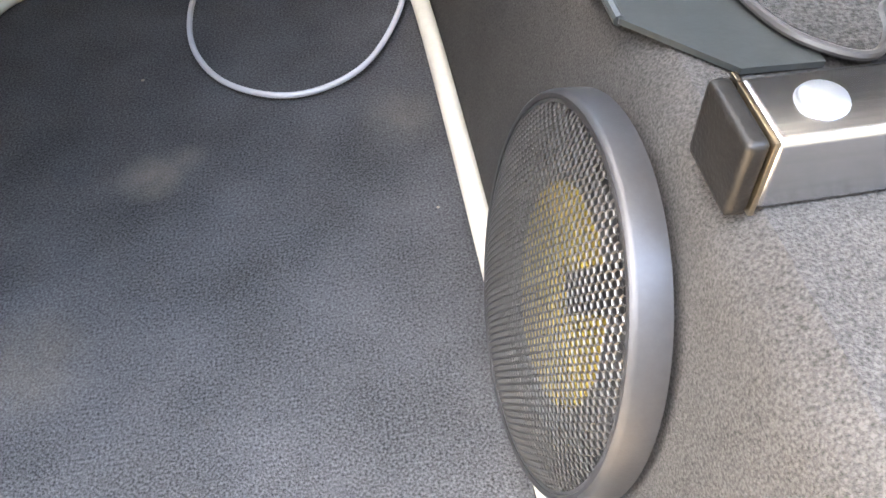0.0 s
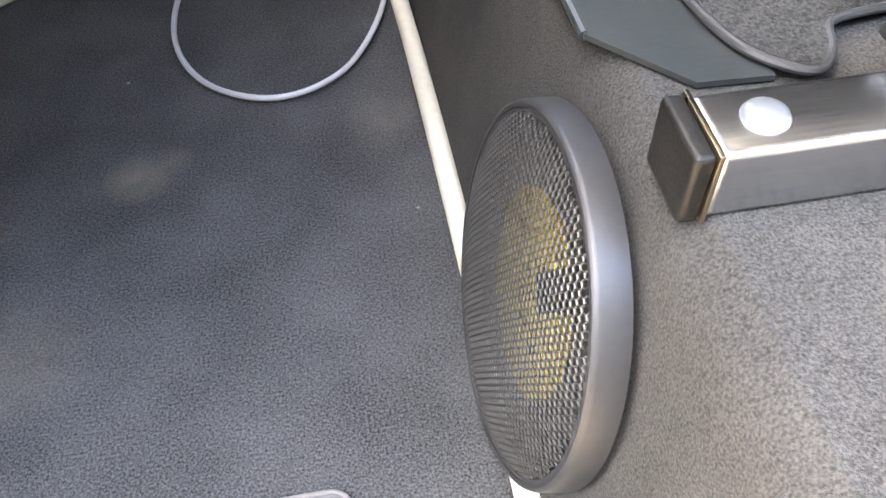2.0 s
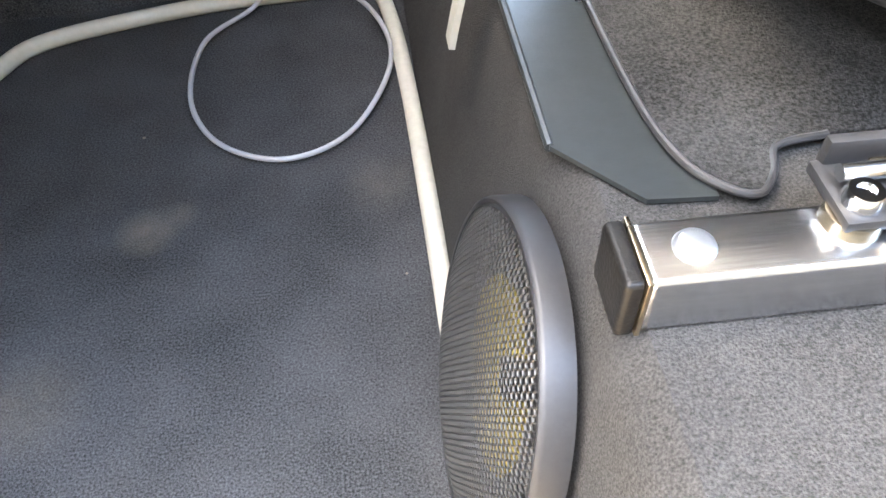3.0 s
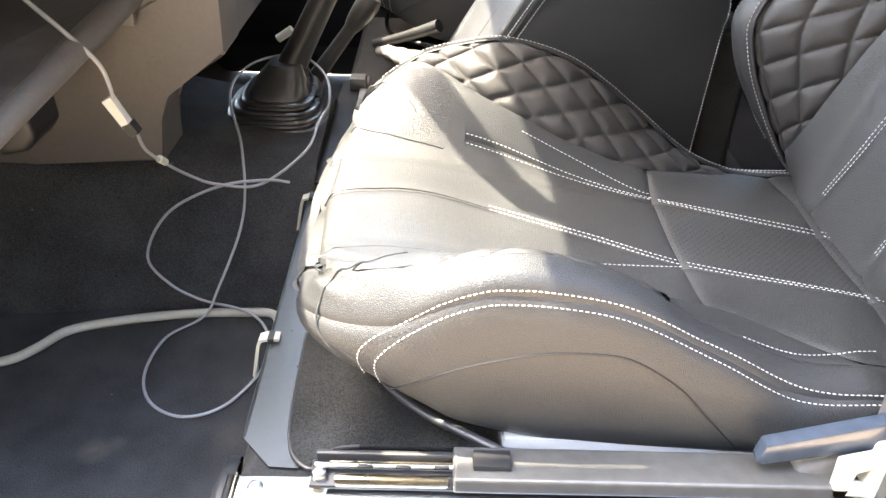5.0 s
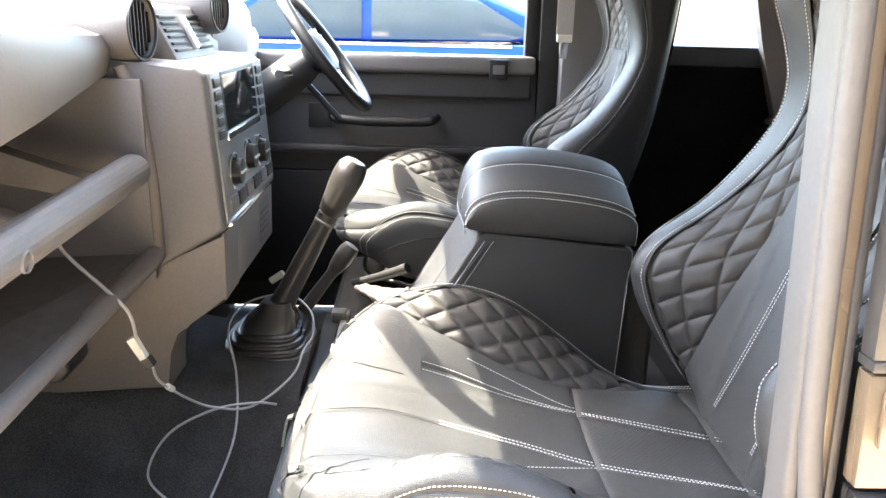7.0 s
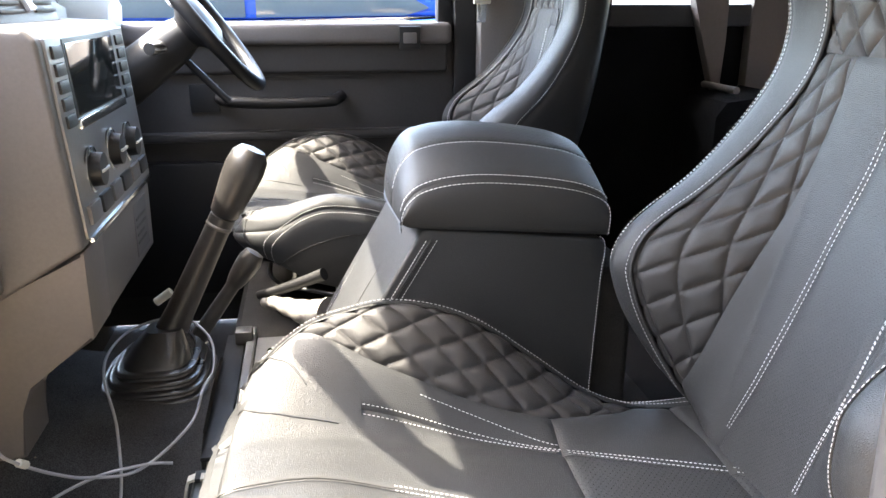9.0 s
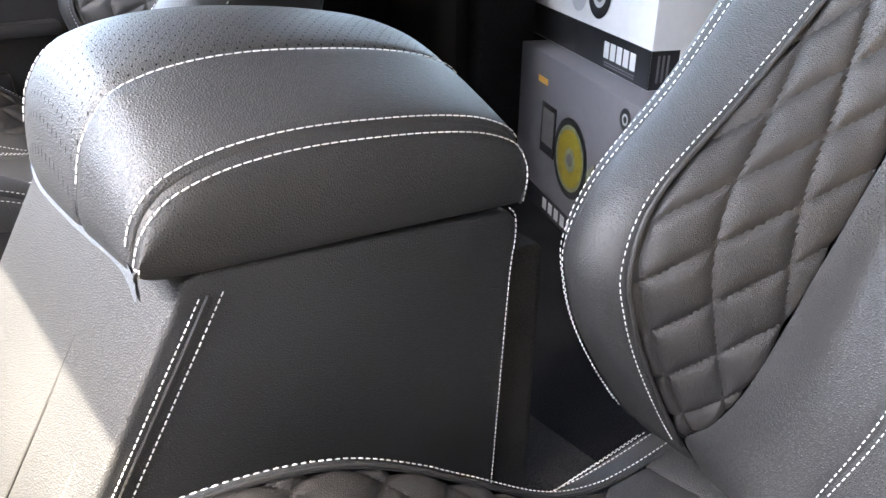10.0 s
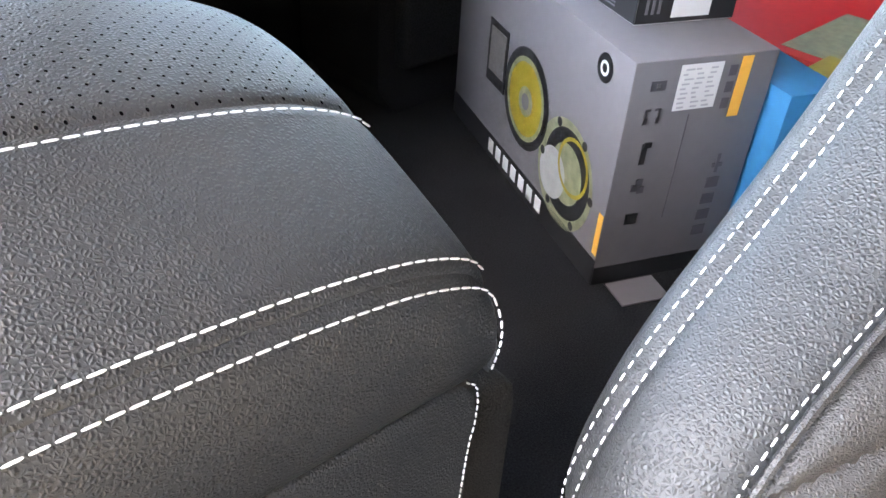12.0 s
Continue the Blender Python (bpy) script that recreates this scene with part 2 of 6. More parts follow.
def add_box(bm, lo, hi, bevel=0.0, seg=2, m=None):
    r = bmesh.ops.create_cube(bm, size=1.0)
    vs = r["verts"]
    for v in vs:
        v.co = Vector([lo[i] + (v.co[i] + 0.5) * (hi[i] - lo[i]) for i in range(3)])
        if m:
            v.co = m @ v.co
    if bevel:
        es = list({e for v in vs for e in v.link_edges})
        bmesh.ops.bevel(bm, geom=es, offset=bevel, segments=seg, affect="EDGES", profile=0.6)
    return bm


def box(lo, hi, bevel=0.0, seg=2, m=None):
    return add_box(bmesh.new(), lo, hi, bevel, seg, m)


def prism(profile, axis, a, b, bevel=0.0, seg=2):
    """A closed outline (two coordinates) drawn out along an axis from a to b."""
    bm = bmesh.new()

    def put(u, v, w):
        return {"x": (w, u, v), "y": (u, w, v), "z": (u, v, w)}[axis]
    va = [bm.verts.new(put(u, v, a)) for u, v in profile]
    vb = [bm.verts.new(put(u, v, b)) for u, v in profile]
    k = len(profile)
    fa, fb = bm.faces.new(va), bm.faces.new(vb[::-1])
    for i in range(k):
        bm.faces.new((va[i], vb[i], vb[(i + 1) % k], va[(i + 1) % k]))
    if bevel:
        es = list({e for f in (fa, fb) for e in f.edges} | {e for e in bm.edges})
        bmesh.ops.bevel(bm, geom=es, offset=bevel, segments=seg, affect="EDGES", profile=0.6)
    return bm


def cyl(bm, p, q, r, r2=None, n=20, caps=True):
    p, q = Vector(p), Vector(q)
    d = (q - p).normalized()
    s = d.orthogonal().normalized()
    c = d.cross(s)
    r2 = r if r2 is None else r2
    ring = []
    for o, rad in ((p, r), (q, r2)):
        ring.append([bm.verts.new(o + (s * math.cos(2 * math.pi * i / n) + c * math.sin(2 * math.pi * i / n)) * rad) for i in range(n)])
    for i in range(n):
        bm.faces.new((ring[0][i], ring[0][(i + 1) % n], ring[1][(i + 1) % n], ring[1][i]))
    if caps:
        bm.faces.new(ring[0][::-1]), bm.faces.new(ring[1])
    return bm


def lathe(profile, m, n=40):
    """A turned shape: profile rows (radius, height), about the z axis of m."""
    bm = bmesh.new()
    rings = []
    for r, h in profile:
        if r < 1e-5:
            rings.append([bm.verts.new(m @ Vector((0, 0, h)))])
        else:
            rings.append([bm.verts.new(m @ Vector((r * math.cos(2 * math.pi * i / n), r * math.sin(2 * math.pi * i / n), h))) for i in range(n)])
    for a, b in zip(rings, rings[1:]):
        for i in range(n):
            j = (i + 1) % n
            if len(a) == 1 and len(b) == 1:
                continue
            if len(a) == 1:
                bm.faces.new((a[0], b[i], b[j]))
            elif len(b) == 1:
                bm.faces.new((a[i], a[j], b[0]))
            else:
                bm.faces.new((a[i], a[j], b[j], b[i]))
    return bm


def smooth_path(pts, n=8, closed=False):
    """Catmull-Rom through the points."""
    pts = [Vector(p) for p in pts]
    out = []
    k = len(pts)
    for i in range(k if closed else k - 1):
        p0 = pts[i - 1] if (i or closed) else pts[0]
        p1, p2 = pts[i], pts[(i + 1) % k]
        p3 = pts[(i + 2) % k] if (closed or i + 2 < k) else pts[-1]
        for j in range(n):
            t = j / n
            out.append(0.5 * ((2 * p1) + (p2 - p0) * t + (2 * p0 - 5 * p1 + 4 * p2 - p3) * t * t + (3 * p1 - p0 - 3 * p2 + p3) * t ** 3))
    if not closed:
        out.append(pts[-1])
    return out


def tube(pts, r, n=10, closed=False, bm=None):
    bm = bm or bmesh.new()
    rings = []
    up = Vector((0.13, 0.21, 0.97))
    k = len(pts)
    side = None
    for i, p in enumerate(pts):
        a = pts[(i - 1) % k] if (closed or i) else pts[0]
        b = pts[(i + 1) % k] if (closed or i + 1 < k) else pts[-1]
        d = (b - a).normalized()
        side = (side - d * side.dot(d)).normalized() if side is not None else d.cross(up).normalized()
        c = d.cross(side)
        rr = r(i / max(1, k - 1)) if callable(r) else r
        rings.append([bm.verts.new(p + (side * math.cos(2 * math.pi * j / n) + c * math.sin(2 * math.pi * j / n)) * rr) for j in range(n)])
    for i in range(k if closed else k - 1):
        a, b = rings[i], rings[(i + 1) % k]
        for j in range(n):
            bm.faces.new((a[j], a[(j + 1) % n], b[(j + 1) % n], b[j]))
    if not closed:
        bm.faces.new(rings[0][::-1]), bm.faces.new(rings[-1])
    return bm


def resample(pts, step):
    """Points and directions at even steps along a polyline."""
    out, acc, nxt = [], 0.0, 0.0
    for a, b in zip(pts, pts[1:]):
        d = b - a
        ln = d.length
        if ln < 1e-9:
            continue
        while nxt <= acc + ln:
            out.append((a + d * ((nxt - acc) / ln), d / ln))
            nxt += step
        acc += ln
    return out


def stitch(bm, pts, normals=None, length=0.0038, pitch=0.0062, r=0.00048):
    """A row of thread stitches along a path: short, plump, slightly slanted."""
    for i, (p, d) in enumerate(resample(pts, pitch)):
        q = p + d * length
        mid = (p + q) / 2
        s = d.orthogonal().normalized()
        c = d.cross(s)
        rows = []
        for f, rad in ((0.0, 0.55), (0.18, 1.0), (0.82, 1.0), (1.0, 0.55)):
            o = p + (q - p) * f
            rows.append([bm.verts.new(o + (s * math.cos(k * math.pi / 3) + c * math.sin(k * math.pi / 3)) * r * rad) for k in range(6)])
        for a, b in zip(rows, rows[1:]):
            for k in range(6):
                bm.faces.new((a[k], a[(k + 1) % 6], b[(k + 1) % 6], b[k]))
        bm.faces.new(rows[0][::-1]), bm.faces.new(rows[-1])
    return bm


def lerp(table, x):
    """Smooth reading of rows (x, value)."""
    if x <= table[0][0]:
        return table[0][1]
    for i, ((a, va), (b, vb)) in enumerate(zip(table, table[1:])):
        if x <= b:
            t = (x - a) / (b - a)
            ma = (vb - table[i - 1][1]) / (b - table[i - 1][0]) if i else (vb - va) / (b - a)
            mb = (table[i + 2][1] - va) / (table[i + 2][0] - a) if i + 2 < len(table) else (vb - va) / (b - a)
            h = b - a
            return ((2 * t ** 3 - 3 * t * t + 1) * va + (t ** 3 - 2 * t * t + t) * h * ma
                    + (-2 * t ** 3 + 3 * t * t) * vb + (t ** 3 - t * t) * h * mb)
    return table[-1][1]


def spline_row(ctrl, k):
    """A point at index k (0..len-1) of a Catmull-Rom through ctrl."""
    i = min(int(k), len(ctrl) - 2)
    t = k - i
    p0, p1, p2 = ctrl[max(i - 1, 0)], ctrl[i], ctrl[i + 1]
    p3 = ctrl[min(i + 2, len(ctrl) - 1)]
    return 0.5 * ((2 * p1) + (p2 - p0) * t + (2 * p0 - 5 * p1 + 4 * p2 - p3) * t * t + (3 * p1 - p0 - 3 * p2 + p3) * t ** 3)


def patch(fn, u0, u1, v0, v1, nu, nv, seam=0.004, width=0.007, quilt=None, thick=0.0, sides="uuvv"):
    """A panel of a sewn cover: the surface fn over a stretch of u and v, its edges drawn in to the seam.
    v0 and v1 may be functions of u. quilt: (pitch u, pitch v, depth) of a diamond stitch pattern, in metres."""
    P = [[None] * (nv + 1) for _ in range(nu + 1)]
    for i in range(nu + 1):
        u = u0 + (u1 - u0) * i / nu
        a = v0(u) if callable(v0) else v0
        b = v1(u) if callable(v1) else v1
        for j in range(nv + 1):
            P[i][j] = fn(u, a + (b - a) * j / nv)
    # lengths from the edges
    du = [[0.0] * (nv + 1) for _ in range(nu + 1)]
    dv = [[0.0] * (nv + 1) for _ in range(nu + 1)]
    for i in range(1, nu + 1):
        for j in range(nv + 1):
            du[i][j] = du[i - 1][j] + (P[i][j] - P[i - 1][j]).length
    for i in range(nu + 1):
        for j in range(1, nv + 1):
            dv[i][j] = dv[i][j - 1] + (P[i][j] - P[i][j - 1]).length
    bm = bmesh.new()
    V = [[None] * (nv + 1) for _ in range(nu + 1)]
    for i in range(nu + 1):
        for j in range(nv + 1):
            a = P[min(i + 1, nu)][j] - P[max(i - 1, 0)][j]
            b = P[i][min(j + 1, nv)] - P[i][max(j - 1, 0)]
            n = a.cross(b)
            n = n.normalized() if n.length > 1e-12 else Vector((0, 0, 1))
            ds = []
            if sides[0] == "u":
                ds.append(du[i][j])
            if sides[1] == "u":
                ds.append(du[nu][j] - du[i][j])
            if sides[2] == "v":
                ds.append(dv[i][j])
            if sides[3] == "v":
                ds.append(dv[i][nv] - dv[i][j])
            h = 0.0
            for d in ds:
                h -= seam * math.exp(-d / width)
            if quilt:
                pu, pv, dep = quilt[:3]
                mid = sum(dv[k][nv] for k in (i,)) / 2
                x, y = du[i][j] / pu, (dv[i][j] - mid) / pv
                s, d2 = (x + y), (x - y)
                if len(quilt) == 4:
                    out = abs(P[i][j].y - 0.70)
                    s, d2 = (out - 0.12 * P[i][j].z) / pu, (P[i][j].z + 1.0 * out) / pv
                f = min(abs(s - round(s)), abs(d2 - round(d2))) * 2
                h -= dep * (max(0.0, 1 - f / 0.75) ** 2 + 0.3 * max(0.0, 1 - f / 0.12))
            V[i][j] = bm.verts.new(P[i][j] + n * h)
    for i in range(nu):
        for j in range(nv):
            bm.faces.new((V[i][j], V[i + 1][j], V[i + 1][j + 1], V[i][j + 1]))
    return bm

# ---------------------------------------------------------------- setting
YL, YR = 0.27, 2.26          # inner faces of the two sides
FLOOR_X0 = -0.62


def structure(name, bm, material, label, category, smooth=True):
    return tagged(link(name, bm, material, None, "", smooth), label, category, "", "structure")


structure("ground", box((-60, -60, -0.72), (60, 60, -0.62)), GROUND, "sunlit pale concrete yard under the vehicle", "ground", False)
structure("ground_lawn", box((-30, -30, -0.63), (30, -1.9, -0.60), 0.01), GRASS, "dry green lawn beside the yard", "lawn", False)
structure("floor", box((FLOOR_X0, 0.20, -0.05), (0.09, 2.30, 0.0)), CARPET, "charcoal carpet of the footwell floor, dusty in places", "floor", False)
structure("floor_sill", box((FLOOR_X0, 0.10, -0.12), (2.7, 0.20, -0.004), 0.006), GLOSSBLACK, "black painted door sill", "sill")
structure("floor_rear", box((0.93, 0.30, 0.13), (2.75, 2.26, 0.20)), DARKFELT, "dark felt-lined floor behind the seats", "floor", False)

# seat box: sloped carpeted front, flat carpeted top, outer side
seat_box_top = 0.218
profile = [(0.062, -0.01), (0.105, 0.195), (0.110, 0.208), (0.122, seat_box_top), (0.60, seat_box_top), (0.94, seat_box_top), (0.94, -0.01)]
structure("seat_box_base", prism(profile, "y", 0.245, 2.26), BOXCARPET, "grey lining carpet over the seat box", "seat box")

# transmission tunnel, carpeted
tun = bmesh.new()
secs = []
for x, top, w in ((-0.66, 0.40, 0.33), (-0.40, 0.335, 0.31), (-0.22, 0.285, 0.29), (-0.05, 0.262, 0.275), (0.102, 0.25, 0.27)):
    c = 1.32
    row = [(c - w - 0.012, -0.01), (c - w + 0.006, 0.08), (c - w + 0.05, top - 0.07), (c - w + 0.075, top - 0.025), (c - w + 0.115, top),
           (c, top + 0.008), (c + w - 0.115, top), (c + w - 0.075, top - 0.025), (c + w - 0.05, top - 0.07), (c + w + 0.012, -0.01)]
    secs.append([tun.verts.new((x, y, z)) for y, z in row])
for a, b in zip(secs, secs[1:]):
    for i in range(len(a) - 1):
        tun.faces.new((a[i], b[i], b[i + 1], a[i + 1]))
structure("tunnel_carpet", tun, CARPET, "black carpet over the transmission tunnel", "tunnel")

# firewall, toe board and kick box
structure("wall_front", prism([(-0.55, -0.01), (-0.585, 0.16), (-0.61, 0.42), (-0.62, 0.95), (-0.68, 0.95), (-0.68, -0.01)], "y", 0.22, 1.01), CARPET,
          "dark carpeted toe board and bulkhead", "bulkhead")
structure("wall_front_centre", box((-0.68, 1.01, 0.15), (-0.62, 1.63, 0.95)), DARKFELT, "dark bulkhead behind the console", "bulkhead", False)
structure("wall_front_driver", prism([(-0.30, -0.01), (-0.50, 0.16), (-0.60, 0.42), (-0.62, 0.95), (-0.68, 0.95), (-0.68, -0.01)], "y", 1.63, 2.30), DARKFELT,
          "dark bulkhead in the driver's footwell", "bulkhead")

# roof, header, pillars: they shade the cabin
structure("ceiling", box((-0.075, 0.24, 1.40), (2.75, 2.30, 1.44)), LINING, "grey headlining under the roof", "ceiling", False)
structure("header_rail", box((-0.050, 0.24, 1.335), (0.016, 2.30, 1.3985), 0.008), PLASTIC, "grey rail over the windscreen", "rail")
for nm, y in (("pillar_front_near", 0.29), ("pillar_front_far", 2.24)):
    bm = bmesh.new()
    cyl(bm, (-0.50, y, 0.90), (-0.06, y, 1.40), 0.032, 0.03, 14)
    structure(nm, bm, PLASTIC, "dark trimmed windscreen pillar", "pillar")
structure("roof_rail_near", box((-0.06, 0.24, 1.31), (2.7, 0.30, 1.42), 0.01), SEAL, "grey door-top rail", "rail")
structure("roof_rail_far", box((-0.06, 2.24, 1.31), (2.7, 2.32, 1.42), 0.01), BLACKPLASTIC, "black door-top rail", "rail")

# unseen plate, added and notched to cast the shade on the near bolster
structure("header_shade_plate", prism([(-0.313, 0.25), (-0.313, 0.475), (-0.45, 0.475), (-0.45, 0.54), (-0.02, 0.54), (-0.02, 0.25)], "z", 1.325, 1.36, 0.004), PLASTIC, "unseen dark plate added at the windscreen corner to shade the seat", "gusset")

# rear of the cabin
structure("wall_rear", box((2.70, 0.24, 0.13), (2.76, 2.30, 1.42)), DARKFELT, "dark rear wall of the load space", "wall", False)
structure("wall_rear_near", box((1.02, 0.30, 0.13), (2.70, 0.36, 0.86)), DARKFELT, "dark lining of the load side", "wall", False)
structure("wall_rear_far", box((0.98, 2.20, 0.13), (2.70, 2.27, 0.90)), DARKFELT, "dark lining of the far load side", "wall", False)
structure("trim_rear_waist", box((0.98, 2.16, 0.89), (2.70, 2.28, 0.955), 0.012), DOORTRIM, "dark waist trim under the rear side window", "trim")
structure("pillar_far_centre", box((0.80, 2.17, 0.13), (0.98, 2.30, 1.40), 0.012), PLASTIC, "grey door pillar beyond the driver", "pillar")
structure("pillar_far_frame", box((0.735, 2.22, 0.30), (0.80, 2.32, 1.40), 0.006), BLACKPLASTIC, "black door shut frame", "frame")
structure("pillar_far_rear", box((1.62, 2.150, 0.62), (1.80, 2.198, 1.40), 0.012), TAUPE, "taupe trimmed rear pillar", "pillar")
structure("trim_belt_cover", prism([(1.36, 1.40), (1.385, 1.10), (1.419, 0.97), (1.455, 0.85), (1.490, 0.735), (1.505, 0.706), (1.522, 0.71), (1.526, 0.85), (1.528, 1.40)], "y", 2.12, 2.158, 0.006), TAUPE, "taupe tapered cover beside the rear window", "trim")

# near door pillar with its seal and the rear door skin behind it
LEANING = Matrix(((1, 0, -0.04, 0.045), (0, 1, 0, 0), (0, 0, 1, 0), (0, 0, 0, 1)))
pil = bmesh.new()
add_box(pil, (0.748, 0.372, 0.0), (0.772, 0.43, 1.42), 0.012, 3, LEANING)
structure("pillar_near_centre", pil, SEAL, "grey trimmed door pillar at the passenger side", "pillar")
sealpath = [LEANING @ p for p in smooth_path([(0.761, 0.366, 1.40), (0.761, 0.366, 0.9), (0.764, 0.364, 0.62), (0.772, 0.360, 0.50), (0.776, 0.358, 0.32), (0.766, 0.355, 0.20)], 8)]
structure("trim_door_seal", tube(sealpath, 0.013, 12), SEAL, "soft grey rubber door seal", "seal")
structure("pillar_flange", box((0.770, 0.360, -0.1), (0.787, 0.40, 1.42), 0.003, 2, LEANING), TAN, "bronze painted door shut flange", "flange")
structure("trim_shut_gap", box((0.785, 0.356, -0.1), (0.796, 0.390, 1.42), 0.003, 2, LEANING), RUBBER, "black rubber door gap", "gap")
rear_door = thing("rear_door", "closed rear side door in glossy bronze and black paint", "door")
part("skin", box((0.798, 0.325, 0.552), (1.7, 0.352, 0.684), 0.004, 2, LEANING), TAN, rear_door, "bronze reflecting panel")
part("waist_moulding", box((0.798, 0.323, 0.688), (1.7, 0.354, 0.700), 0.002, 2, LEANING), RUBBER, rear_door)
part("lower_skin", box((0.798, 0.318, -0.2), (1.7, 0.352, 0.546), 0.006, 2, LEANING), GLOSSBLACK, rear_door, "gloss black lower panel")
part("window_pane", box((0.809, 0.335, 0.70), (1.62, 0.341, 1.30), 0, 1, LEANING), CARGLASS, rear_door, "dark tinted window", False)
part("window_frame", box((0.798, 0.325, 0.70), (0.814, 0.352, 1.34), 0.003, 2, LEANING), RUBBER, rear_door)
handle = part("handle_plate", box((0.812, 0.317, 0.602), (0.95, 0.327, 0.668), 0.006, 2, LEANING), TAN, rear_door)
part("handle", box((0.828, 0.300, 0.614), (0.95, 0.318, 0.646), 0.006, 2, LEANING), GLOSSBLACK, handle, "chrome-edged black pull handle")

# ---------------------------------------------------------------- floor edge binding
bind = smooth_path([(0.062, 0.24, 0.007), (0.061, 0.4, 0.007), (0.059, 0.62, 0.007), (0.055, 0.82, 0.007), (0.046, 0.955, 0.007), (0.029, 1.003, 0.008), (-0.03, 1.006, 0.008), (-0.14, 0.996, 0.008), (-0.26, 0.967, 0.008), (-0.325, 0.935, 0.01), (-0.356, 0.885, 0.012), (-0.4, 0.848, 0.012), (-0.52, 0.83, 0.012)], 10)
structure("trim_binding", tube(bind, 0.0085, 10), BEIGE, "cream welt along the carpet edge", "trim")

# ---------------------------------------------------------------- loudspeaker in the seat box front
fn = Vector((-0.205, 0, 0.043)).normalized()          # outward from the sloped front
sp_mid = Vector((0.0774, 0.434, 0.1028))
up = Vector((0.043, 0, 0.205)).normalized()
side = Vector((0, 1, 0))
SM = Matrix(((up.x, side.x, fn.x, sp_mid.x), (up.y, side.y, fn.y, sp_mid.y), (up.z, side.z, fn.z, sp_mid.z), (0, 0, 0, 1)))
speaker = thing("loudspeaker", "round loudspeaker with domed black mesh grille on carpet", "loudspeaker")
R0 = 0.1
part("rim", lathe([(R0 + 0.0012, -0.002), (R0 + 0.0010, 0.002), (R0, 0.0115), (R0 - 0.0008, 0.0136), (R0 - 0.0022, 0.0146), (R0 - 0.0042, 0.0142), (R0 - 0.0048, 0.0125), (R0 - 0.0048, -0.002)], SM, 96), RIM, speaker, "satin graphite outer ring")
part("gasket", lathe([(R0 - 0.0046, 0.010), (R0 - 0.0046, 0.0136), (R0 - 0.0062, 0.0138), (R0 - 0.0062, 0.010)], SM, 96), RUBBER, speaker, "black grille gasket")
part("baffle", lathe([(0.062, 0.0002), (R0 - 0.0055, 0.0002), (R0 - 0.0055, -0.002)], SM, 60), BLACKPLASTIC, speaker)
part("cone", lathe([(0.0, -0.004), (0.016, -0.003), (0.020, -0.006), (0.050, 0.003), (0.0565, 0.0045)], SM, 48), YELLOW, speaker, "woven yellow cone")
part("surround", lathe([(0.056, 0.004), (0.060, 0.0062), (0.068, 0.0062), (0.073, 0.003), (0.080, 0.001)], SM, 48), RUBBER, speaker, "black rubber roll surround")
# black tab added over the cone to notch its yellow outline
part("cone_notch_tab", box((0.022, -0.011, 0.0068), (0.082, 0.010, 0.0092), 0.001, 2, SM @ pose(0, 0, 0, 0, 0, -35)), BLACKPLASTIC, speaker)


def dome(r):
    """Height of the grille over the speaker's face at radius r."""
    return 0.0132 + 0.0125 * (1 - (r / (R0 - 0.0050)) ** 3.4)


def grille_mesh():
    """Hexagonal expanded mesh: a honeycomb of thin webs laid over the dome."""
    bm = bmesh.new()
    a = 0.0023
    dx, dy = a * 1.5, a * math.sqrt(3)
    lim = R0 - 0.0052
    key = {}

    def vert(x, y, lift):
        k = (round(x * 1e6), round(y * 1e6), lift)
        if k not in key:
            r = math.hypot(x, y)
            s = min(1.0, lim / r) if r > 0 else 1.0
            key[k] = bm.verts.new(SM @ Vector((x * s, y * s, dome(min(r, lim)) - (0.0006 if lift else 0.0))))
        return key[k]
    n = int(lim / dx) + 2
    web = 0.78
    for i in range(-n, n + 1):
        for j in range(-n - 14, n + 15):
            cx, cy = i * dx, (j + 0.5 * (i % 2)) * dy
            if math.hypot(cx, cy) > lim - a * 0.3:
                continue
            outer = [vert(cx + a * math.cos(k * math.pi / 3), cy + a * math.sin(k * math.pi / 3), 0) for k in range(6)]
            inner = []
            for k in range(6):
                x, y = cx + a * web * math.cos(k * math.pi / 3), cy + a * web * math.sin(k * math.pi / 3)
                r = math.hypot(x, y)
                s = min(1.0, lim / r)
                inner.append(bm.verts.new(SM @ Vector((x * s, y * s, dome(min(r, lim)) - 0.0004))))
            deep = [bm.verts.new(v.co - fn * 0.0006) for v in inner]
            for k in range(6):
                f = (outer[k], outer[(k + 1) % 6], inner[(k + 1) % 6], inner[k])
                if len(set(f)) == 4:
                    bm.faces.new(f)
                bm.faces.new((inner[k], inner[(k + 1) % 6], deep[(k + 1) % 6], deep[k]))
    return bm


gm = grille_mesh()
me = bpy.data.meshes.new("grille")
gm.to_mesh(me), gm.free()
me.materials.append(GRILLE)
gob = new("grille", me)
gob.parent = speaker
gob["label"] = "domed black hexagonal wire mesh"

# ---------------------------------------------------------------- square tube, plate, mat, clips, seat rail
heel = thing("heel_plate", "dark moulded heel plate with cream raised bars on the carpet", "plate")
corner = [(-0.050 + 0.012 * math.sin(a), 0.375 + 0.012 * math.cos(a)) for a in [i * math.pi / 16 for i in range(9)]]
outline = [(-0.150, 0.387)] + corner + [(-0.038, 0.23), (-0.150, 0.23)]
part("base", prism(outline, "z", 0.0004, 0.0040), mat("dark_heel_rubber", (0.055, 0.055, 0.057), 0.6, vary=0.15, scale=300, bump=0.2), heel)
part("raised_rim", tube([Vector((x, y, 0.0042)) for x, y in outline[:-1]], 0.0014, 6), PLASTIC, heel, "grey raised rim")
